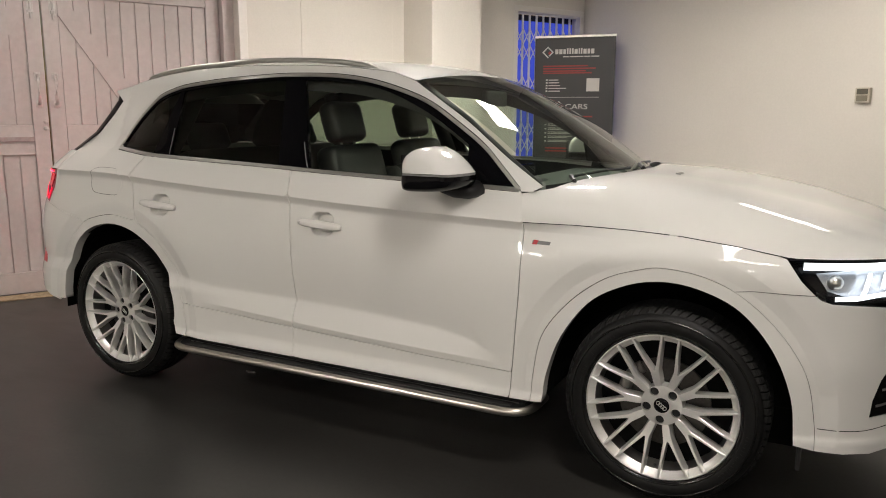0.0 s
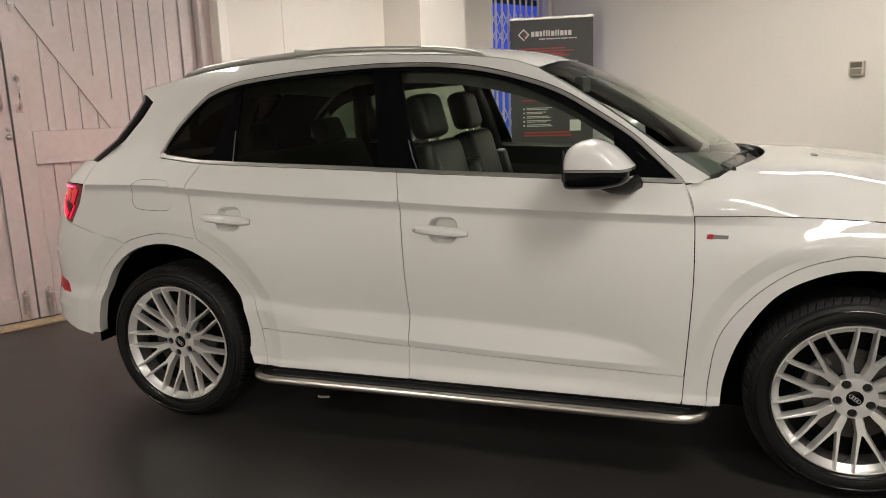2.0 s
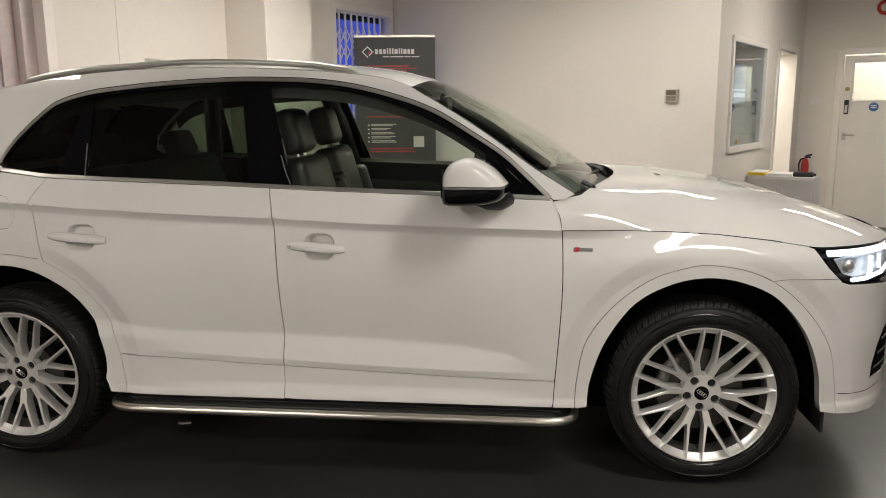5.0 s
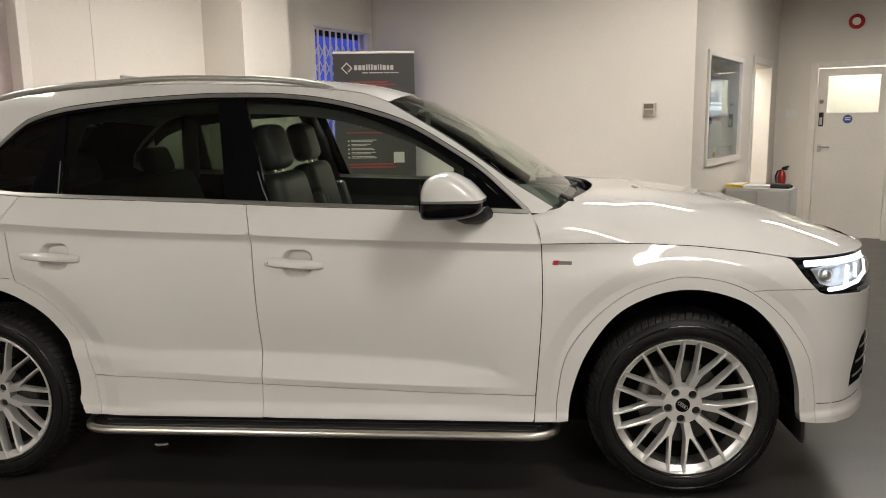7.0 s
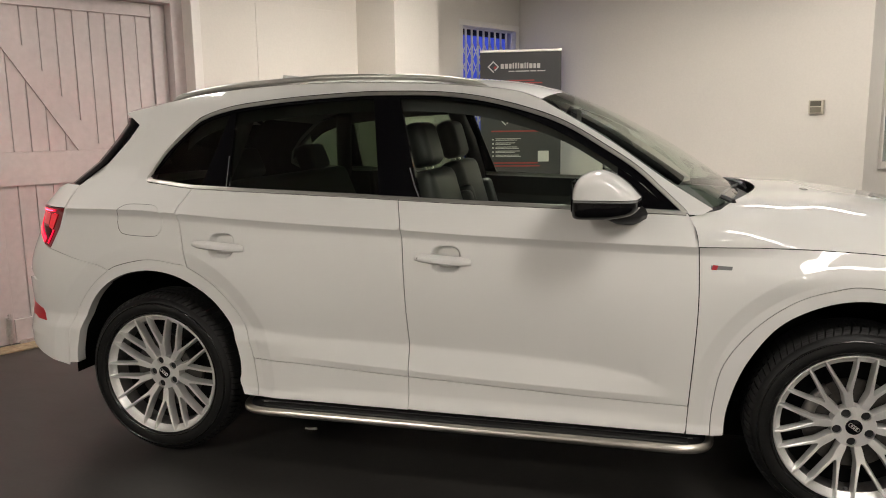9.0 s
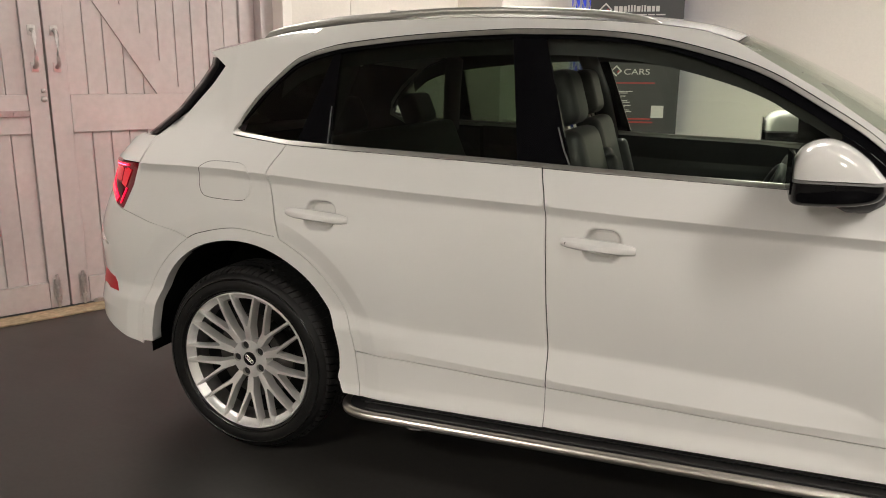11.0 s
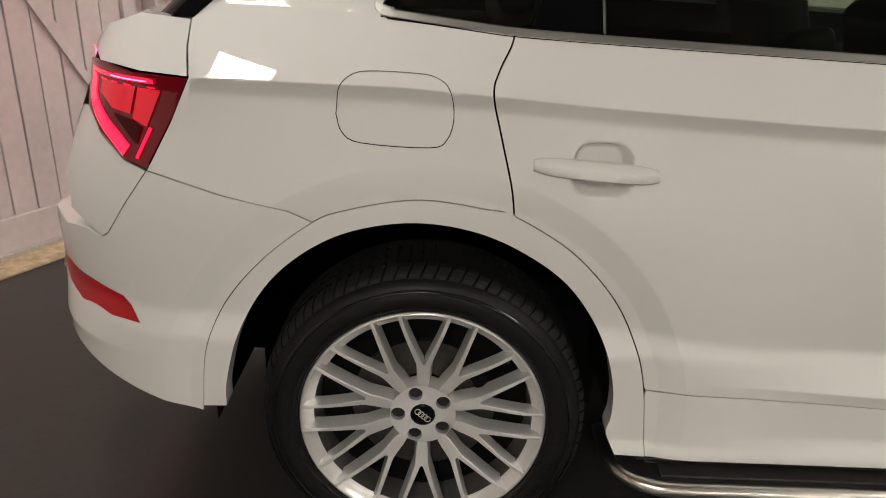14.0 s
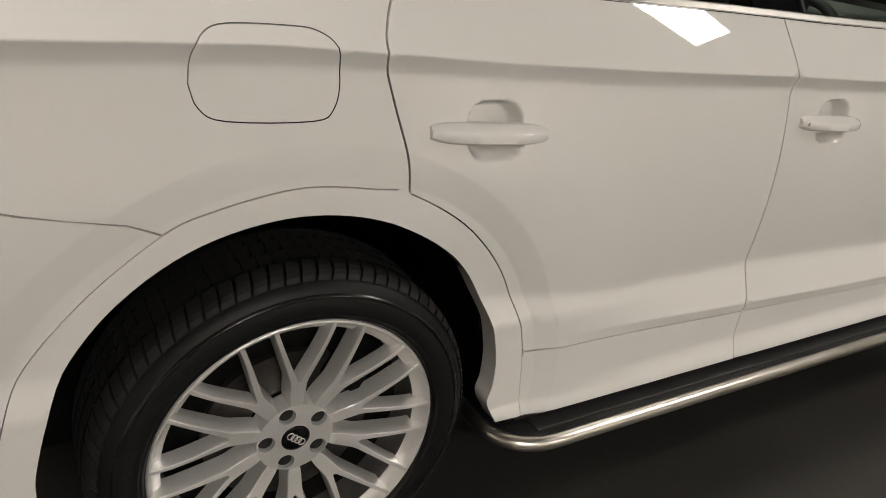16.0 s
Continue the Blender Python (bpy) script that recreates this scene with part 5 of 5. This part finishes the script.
right_leaf = plank_leaf(-1.482, -.13, 1)
left_leaf = plank_leaf(-2.834, -1.486, -1)
frame_bm = bmesh.new()
add_box(frame_bm, (-3.26, -.128, 0), (-3.13, -.034, 2.45), ROOM, 0.004)
add_box(frame_bm, (-3.26, -2.95, 0), (-3.13, -2.838, 2.45), ROOM, 0.004)
add_box(frame_bm, (-3.26, -2.838, 2.375), (-3.13, -.128, 2.45), ROOM, 0.004)
structure(part("door_frame", frame_bm, BARN), "pinkish-grey timber frame round the barn doors", "door frame")
structure(room_box("door_lining", (-3.15, -.036, 0), (-2.99, .035, 2.52), WHITE, None, 0.004), "cream timber lining beside the barn doors", "door lining")
structure(room_box("threshold", (-3.19, -2.95, 0), (-3.03, -.02, .012), STONE, None, 0.004), "worn yellowish stone threshold strip", "threshold")


def pull(v, z0, z1):
    bm = bmesh.new()
    u = -3.219
    add_tube(bm, [ROOM @ Vector((u + .004, v, z0)), ROOM @ Vector((u + .045, v, z0 + .012)), ROOM @ Vector((u + .055, v, z0 + .05)), ROOM @ Vector((u + .055, v, z1 - .05)), ROOM @ Vector((u + .045, v, z1 - .012)), ROOM @ Vector((u + .004, v, z1))], 0.012, 8, 1.0)
    for z in (z0, z1):
        add_box(bm, (u, v - .022, z - .028), (u + .006, v + .022, z + .028), ROOM, 0.002)
    return bm


part("pull_handle", pull(-1.425, 1.47, 1.68), GALV, right_leaf, "silver bow handle", True)
part("pull_handle", pull(-1.545, 1.47, 1.68), GALV, left_leaf, "silver bow handle", True)


def bolt(v, z, h=.16):
    bm = bmesh.new()
    u = -3.219
    add_box(bm, (u, v - .022, z), (u + .005, v + .022, z + h), ROOM, 0.001)
    add_tube(bm, [ROOM @ Vector((u + .016, v, z - .03)), ROOM @ Vector((u + .016, v, z + h + .02))], 0.008, 8)
    add_tube(bm, [ROOM @ Vector((u + .016, v, z + h * .6)), ROOM @ Vector((u + .045, v, z + h * .6))], 0.007, 8)
    for f in (.15, .85):
        add_box(bm, (u + .004, v - .014, z + h * f - .012), (u + .028, v + .014, z + h * f + .012), ROOM, 0.002)
    return bm


for leaf, v in ((right_leaf, -1.405), (left_leaf, -1.555)):
    part("bolt", bolt(v, .045), GALV, leaf, "galvanised tower bolt")
    part("bolt", bolt(v, 2.13), GALV, leaf, "galvanised tower bolt")
bm = bmesh.new()
add_box(bm, (-3.219, -1.95, 1.185), (-3.205, -1.60, 1.222), ROOM, 0.002)
for v in (-1.68, -1.77, -1.90):
    add_tube(bm, [ROOM @ Vector((-3.206, v, 1.203)), ROOM @ Vector((-3.195, v, 1.203))], 0.011, 8)
part("hasp", bm, material("painted_hasp", (0.40, 0.33, 0.32), 0.5, 0.2, grain=0.1), left_leaf, "painted steel hasp with round bolts")
bm = bmesh.new()
for z, r in ((1.335, .014), (1.285, .018)):
    c = ROOM @ Vector((-3.215, -1.515, z))
    bmesh.ops.create_uvsphere(bm, u_segments=12, v_segments=8, radius=r, matrix=Matrix.Translation(c))
part("lock_cylinder", bm, GALV, left_leaf, "small round key locks", True)
room_box("weather_bar", (-3.219, -1.35, .008), (-3.19, -.20, .03), GALV, right_leaf, 0.002)

# barred window
# blue dusk light from outside, given to the blind as its own glow
BLUE = material("blue_dusk_pane", (0.05, 0.07, 0.3), 0.4, emit=(0.06, 0.10, 0.75), strength=0.55)
win = structure(room_box("window_1", (-2.99, 2.80, 2.44), (-2.90, 3.77, 2.50), WHITE, None, 0.003), "white window with steel bars and a blue blind behind", "window")
room_box("window_frame", (-2.99, 2.80, .95), (-2.90, 2.86, 2.44), WHITE, win, 0.003)
room_box("window_frame", (-2.99, 3.71, .95), (-2.90, 3.77, 2.44), WHITE, win, 0.003)
room_box("window_sill", (-3.05, 2.78, .93), (-2.85, 3.79, .95), WHITE, win, 0.004)
room_box("blind", (-3.10, 2.80, .95), (-3.09, 3.77, 2.38), BLUE, win)
# black strip that stands in for the shade under the window head
room_box("head_shade_strip", (-3.10, 2.80, 2.38), (-3.09, 3.77, 2.44), BLACK, win)
room_box("gate_rail", (-2.975, 2.80, 2.425), (-2.945, 3.77, 2.45), WHITE, win, 0.002)
gate_v = [2.875 + .0925 * k for k in range(10)]
for v in gate_v:
    room_box("bar", (-2.97, v - .010, .96), (-2.955, v + .010, 2.43), WHITE, win, 0.002)
for a, b in zip(gate_v, gate_v[1:]):
    bm = bmesh.new()
    for z in (2.20, 1.72, 1.24):
        for s in (-1, 1):
            for zz in (0, -.16):
                p, q = Vector((-2.952, a, z + zz - s * .08)), Vector((-2.952, b, z + zz + s * .08))
                add_tube(bm, [ROOM @ p, ROOM @ q], 0.007, 6, 0.6)
    part("lattice", bm, WHITE, win)

# wall box
wb = room_box("control_box", (.145, 3.765, 1.500), (.260, 3.80, 1.615), material("beige_plastic", (0.54, 0.49, 0.40), 0.5, grain=0.03), None, 0.005)
tagged(wb, "small beige wall-mounted electrical control box", "switch box")
room_box("cover", (.160, 3.760, 1.566), (.245, 3.766, 1.606), material("smoked_cover", (0.13, 0.12, 0.095), 0.2), wb, 0.002)
room_box("cover", (.160, 3.760, 1.512), (.245, 3.766, 1.556), material("grey_cover", (0.24, 0.215, 0.165), 0.25), wb, 0.002)

# office window in the return wall
ow = structure(room_box("window_2", (.56, 4.20, 1.035), (.612, 5.56, 1.095), WHITE, None, 0.004), "white-framed office window, dim inside", "window")
for lo, hi in (((.56, 4.245, 2.035), (.606, 5.49, 2.085)), ((.56, 4.19, 1.095), (.606, 4.245, 2.085)), ((.56, 5.49, 1.095), (.606, 5.56, 2.085))):
    room_box("window_frame", lo, hi, WHITE, ow, 0.004)
pane = room_box("pane", (.572, 4.245, 1.095), (.578, 5.49, 2.035), pane_material("office_glass", (0.70, 0.76, 0.76)), ow)
pane.visible_shadow = False
# doorway to the office
structure(room_box("doorway_lining", (.39, 6.06, 0), (.605, 6.13, 2.15), WHITE, None, 0.003), "white doorway lining", "door frame")
structure(room_box("doorway_lining", (.39, 7.04, 0), (.605, 7.11, 2.15), WHITE, None, 0.003), "white doorway lining", "door frame")
structure(room_box("doorway_lining", (.39, 6.13, 2.08), (.605, 7.04, 2.15), WHITE, None, 0.003), "white doorway lining", "door frame")
# end door
d3 = structure(room_box("door_2", (1.055, 7.52, .01), (1.835, 7.56, 1.51), WHITE, None, 0.003), "cream flush door with a glazed panel, closed", "door")
for lo, hi in (((1.055, 7.52, 1.51), (1.155, 7.56, 2.05)), ((1.73, 7.52, 1.51), (1.835, 7.56, 2.05)), ((1.155, 7.52, 1.975), (1.73, 7.56, 2.05))):
    room_box("door_rail", lo, hi, WHITE, d3)
for lo, hi in (((.97, 7.46, 0), (1.05, 7.54, 2.12)), ((1.84, 7.46, 0), (1.92, 7.54, 2.12)), ((1.05, 7.46, 2.06), (1.84, 7.54, 2.13))):
    structure(room_box("architrave", lo, hi, WHITE, None, 0.004), "cream door frame", "door frame")
# banner stand
BANNER = Matrix.Translation((-.594, 4.07, 0)) @ Matrix.Rotation(math.atan2(.111, .812), 4, "Z")
GREY_CLOTH = material("dark_grey_print", (0.035, 0.034, 0.035), 0.45, grain=0.03, grain_size=80)
base = box("banner_stand", (-.43, -.09, .0), (.43, .09, .07), STEEL, None, BANNER, 0.01)
tagged(base, "dark grey roll-up advertising banner on an aluminium base", "banner")
box("banner_sheet", (-.41, -.003, .07), (.41, .003, 2.175), GREY_CLOTH, base, BANNER)
box("top_rail", (-.412, -.012, 2.172), (.412, .012, 2.197), STEEL, base, BANNER, 0.003)
box("support_pole", (-.012, .004, .07), (.012, .028, 2.175), STEEL, base, BANNER)
PRINT_WHITE = material("white_print", (0.62, 0.60, 0.57), 0.5)
PRINT_RED = material("red_print", (0.34, 0.03, 0.025), 0.5)


def bar(x0, x1, z0, z1, mat, name="print_bar"):
    box(name, (x0, -.0055, z0), (x1, -.003, z1), mat, base, BANNER)


def diamond(x, z, r):
    bm = bmesh.new()
    for a in range(4):
        m = BANNER @ Matrix.Translation((x, -.0045, z)) @ Matrix.Rotation(radians(45 + 90 * a), 4, "Y")
        add_box(bm, (-r, -.0012, r - .012), (r * (.4 if a == 1 else 1), .0012, r), m)
    part("logo_outline", bm, PRINT_WHITE, base)
    bm = bmesh.new()
    add_box(bm, (-r * .35, -.001, -r * .35), (r * .35, .001, r * .35), BANNER @ Matrix.Translation((x + .02, -.0045, z - .01)) @ Matrix.Rotation(radians(45), 4, "Y"))
    part("logo_core", bm, PRINT_RED, base)


diamond(-.275, 2.03, .042)
x = -.20
for w in (.042, .042, .036, .026, .026, .026, .042, .022, .026, .042, .036, .042):
    bar(x, x + w - .010, 2.010, 2.058 if w in (.042, .036) else 2.066, PRINT_WHITE)
    x += w
for k, (a, b) in enumerate(((-.12, -.06), (-.05, .09), (.10, .16), (.17, .25))):
    bar(a, b, 1.978, 1.988, PRINT_WHITE)
for z, a, b in ((1.885, -.32, .14), (1.860, -.32, .22), (1.835, -.32, .12), (1.815, -.32, .18)):
    bar(a, b, z, z + .012, PRINT_RED)
for k in range(5):
    z = 1.745 - .028 * k
    bar(-.29, -.272, z, z + .014, PRINT_WHITE)
    bar(-.26, -.26 + (.10, .11, .12, .18, .12)[k], z + .002, z + .011, PRINT_WHITE)
bar(.13, .26, 1.635, 1.765, PRINT_WHITE, "blank_label")
bar(-.29, .26, 1.575, 1.579, PRINT_WHITE)
bar(.18, .29, 1.07, 1.18, PRINT_WHITE, "blank_label")
diamond(-.15, 1.49, .036)
txt = bpy.data.curves.new("sign_text", "FONT")
txt.body = "CARS"
txt.size = 0.092
txt.extrude = 0.0012
word = new("lettering", txt)
word.data.materials.append(PRINT_WHITE)
word.parent = base
word.matrix_world = BANNER @ Matrix.Translation((-.085, -.0045, 1.458)) @ Matrix.Rotation(radians(90), 4, "X") @ Matrix.Diagonal((1.05, 0.8, 1, 1))
for z, a, b in ((1.375, -.30, .20), (1.05, -.28, .18), (1.02, -.28, .20)):
    bar(a, b, z, z + .014, PRINT_RED)
for k in range(5):
    z = 1.29 - .042 * k
    bar(-.29, -.272, z, z + .014, PRINT_WHITE)
    bar(-.255, -.255 + (.26, .20, .22, .25, .24)[k], z + .012, z + .019, PRINT_WHITE)
    bar(-.255, -.255 + (.22, .16, .24, .20, .26)[k], z - .002, z + .005, PRINT_WHITE)

# ---- the far corner: door fittings, cabinet, small things ----
BRASS = material("dull_brass", (0.45, 0.36, 0.18), 0.4, 0.8, grain=0.1)
RED_PAINT = material("red_enamel", (0.45, 0.015, 0.012), 0.3, coat=0.4)
YELLOW = material("yellow_plastic", (0.70, 0.48, 0.02), 0.45)
PAPER = material("white_paper", (0.75, 0.74, 0.72), 0.7, grain=0.03)
GREY_STEEL = material("pale_grey_steel", (0.50, 0.49, 0.47), 0.45, stain=0.04, grain=0.03)
BLUE_SIGN = material("blue_sign", (0.02, 0.10, 0.35), 0.4)

room_box("vision_pane", (1.165, 7.515, 1.52), (1.72, 7.522, 1.965), pane_material("door_glass", (0.8, 0.84, 0.82)), d3)
bm = bmesh.new()
for lo, hi in (((1.145, 7.508, 1.50), (1.74, 7.522, 1.522)), ((1.145, 7.508, 1.963), (1.74, 7.522, 1.985)), ((1.145, 7.508, 1.522), (1.167, 7.522, 1.963)), ((1.718, 7.508, 1.522), (1.74, 7.522, 1.963))):
    add_box(bm, lo, hi, ROOM, 0.002)
part("glazing_bead", bm, WHITE, d3)
bm = bmesh.new()
add_box(bm, (1.085, 7.506, 1.05), (1.125, 7.520, 1.14), ROOM, 0.003)
add_tube(bm, [ROOM @ Vector((1.105, 7.506, 1.115)), ROOM @ Vector((1.105, 7.465, 1.115)), ROOM @ Vector((1.13, 7.460, 1.115)), ROOM @ Vector((1.225, 7.460, 1.108))], 0.010, 8)
part("lever_handle", bm, STEEL, d3, "satin steel lever handle", True)
room_box("keypad_lock", (1.085, 7.49, 1.36), (1.135, 7.520, 1.53), BLACK, d3, 0.006)
room_box("keypad_face", (1.095, 7.484, 1.38), (1.125, 7.491, 1.47), STEEL, d3, 0.003)
bm = bmesh.new()
add_tube(bm, [ROOM @ Vector((1.105, 7.520, 1.66)), ROOM @ Vector((1.105, 7.495, 1.66))], 0.025, 14)
part("night_latch", bm, BRASS, d3, "brass night latch", True)
bm = bmesh.new()
add_tube(bm, [ROOM @ Vector((1.40, 7.521, 1.445)), ROOM @ Vector((1.40, 7.514, 1.445))], 0.052, 24)
sign = part("round_sign", bm, BLUE_SIGN, d3, "round blue door sign")
for z in (1.455, 1.432):
    room_box("print_bar", (1.37, 7.511, z), (1.43, 7.514, z + .012), PAPER, d3)
bm = bmesh.new()
add_tube(bm, [ROOM @ Vector((1.43, 7.50, 2.58)), ROOM @ Vector((1.43, 7.455, 2.58))], 0.085, 24)
alarm = part("fire_alarm_bell", bm, RED_PAINT, None, "", True)
tagged(alarm, "round red fire alarm sounder on the wall", "alarm")
bm = bmesh.new()
add_tube(bm, [ROOM @ Vector((1.43, 7.456, 2.58)), ROOM @ Vector((1.43, 7.440, 2.58))], 0.045, 20)
part("sounder_cap", bm, PAPER, alarm, "white round centre", True)
sw = room_box("light_switch", (.70, 7.488, 1.47), (.84, 7.50, 1.57), PAPER, None, 0.004)
tagged(sw, "white double light switch on the wall", "switch")
room_box("rocker", (.725, 7.483, 1.50), (.755, 7.489, 1.54), WHITE, sw, 0.002)
room_box("rocker", (.785, 7.483, 1.50), (.815, 7.489, 1.54), WHITE, sw, 0.002)

# steel cabinet below the office window
cab = room_box("cabinet", (.62, 4.92, 0), (1.22, 5.34, .79), GREY_STEEL, None, 0.006)
tagged(cab, "pale grey low steel cabinet with papers on top", "cabinet")
for k in range(2):
    a = .63 + .295 * k
    dr = room_box("door", (a, 4.908, .06), (a + .285, 4.922, .77), GREY_STEEL, cab, 0.003)
    room_box("handle", (a + (.25 if k == 0 else .02), 4.900, .44), (a + (.265 if k == 0 else .035), 4.910, .54), STEEL, dr, 0.002)
pile = room_box("paper_stack", (.78, 4.96, .79), (1.02, 5.22, .815), PAPER, None, 0.002)
tagged(pile, "loose stack of white papers on the cabinet", "papers")
tray = room_box("document_tray", (.62, 4.94, .792), (.77, 5.26, .822), YELLOW, None, 0.004)
tagged(tray, "yellow plastic tray on the cabinet", "tray")
room_box("tray_rim", (.63, 4.95, .821), (.76, 5.25, .826), PAPER, tray)
tool = room_box("hand_tool", (1.02, 4.99, .79), (1.20, 5.08, .835), BLACK, None, 0.012)
tagged(tool, "black hand tool lying on the cabinet", "tool")
room_box("grip", (1.12, 5.02, .80), (1.22, 5.05, .825), RUBBER, tool, 0.008)

# extinguisher on the wall beyond
bm = bmesh.new()
prof = [(.0, .44), (.043, .44), (.046, .46), (.046, .79), (.038, .835), (.02, .865), (.016, .88)]
c = ROOM @ Vector((.715, 7.42, -.05))
add_lathe(bm, prof, c, 20, "Z")
ext = part("fire_extinguisher", bm, RED_PAINT, None, "", True)
tagged(ext, "red fire extinguisher hung on the wall", "fire extinguisher")
bm = bmesh.new()
add_tube(bm, [c + Vector((0, 0, 0.88)), c + Vector((0.0, -.02, 0.90)), c + Vector((.06, -.05, .92))], 0.012, 8)
add_tube(bm, [c + Vector((0, 0, .885)), c + Vector((.05, -.04, .885))], 0.010, 8)
part("valve", bm, BLACK, ext)
bm = bmesh.new()
add_tube(bm, [c + Vector((-.01, 0, .87)), c + Vector((-.06, -.02, .86)), c + Vector((-.085, -.03, .80)), c + Vector((-.07, -.03, .66))], 0.011, 8)
part("hose", bm, RUBBER, ext)
bm = bmesh.new()
add_tube(bm, [ROOM @ Vector((.715, 7.47, .72)), ROOM @ Vector((.715, 7.50, .72))], 0.03, 8)
part("wall_hook", bm, BLACK, ext)

# padlock on the office window ledge
bm = bmesh.new()
add_box(bm, (.628, 4.33, 1.122), (.648, 4.39, 1.165), ROOM, 0.004)
lock = part("padlock", bm, BRASS)
tagged(lock, "small brass padlock on the window sill", "padlock")
bm = bmesh.new()
add_tube(bm, [ROOM @ Vector((.638, 4.345, 1.16)), ROOM @ Vector((.638, 4.345, 1.20)), ROOM @ Vector((.638, 4.375, 1.20)), ROOM @ Vector((.638, 4.375, 1.16))], 0.005, 6)
part("shackle", bm, STEEL, lock)

# a torn scrap lying under the car
bm = bmesh.new()
pts = [(-.030, -.007), (-.01, -.011), (.018, -.006), (.030, .002), (.012, .007), (-.012, .005)]
low = [bm.verts.new((-.87 + x, -.538 + y, .001)) for x, y in pts]
high = [bm.verts.new((-.87 + x * .96, -.538 + y * .9, .005 + .006 * abs(x) / .03)) for x, y in pts]
bm.faces.new(high)
for i in range(len(pts)):
    j = (i + 1) % len(pts)
    bm.faces.new((low[i], low[j], high[j], high[i]))
tagged(part("paper_scrap", bm, GREY_STEEL), "small torn pale scrap lying on the floor", "litter")

# office things seen through its window
oc = room_box("filing_cabinet", (-.15, 5.02, 0), (.40, 5.75, 1.45), GREY_STEEL, None, 0.006)
tagged(oc, "grey steel filing cabinet inside the office", "cabinet")
for k in range(4):
    room_box("drawer", (.398, 5.04, .05 + .35 * k), (.410, 5.73, .37 + .35 * k), GREY_STEEL, oc, 0.004)
mon = room_box("monitor", (.36, 5.00, 1.48), (.395, 5.77, 1.89), BLACK, None, 0.006)
tagged(mon, "flat monitor showing a blue screen, on the filing cabinet", "monitor")
BLUE_SCREEN = material("blue_screen", (0.02, 0.05, 0.2), 0.3, emit=(0.12, 0.26, 0.50), strength=0.55)
PALE_SCREEN = material("pale_screen", (0.3, 0.4, 0.6), 0.3, emit=(0.55, 0.72, 1.0), strength=1.1)
room_box("screen", (.394, 5.015, 1.49), (.397, 5.755, 1.875), BLUE_SCREEN, mon)
for z0, z1 in ((1.555, 1.600), (1.618, 1.640)):
    room_box("screen_band", (.396, 5.03, z0), (.399, 5.72, z1), PALE_SCREEN, mon)
room_box("stand", (.30, 5.28, 1.45), (.36, 5.48, 1.52), BLACK, mon, 0.006)
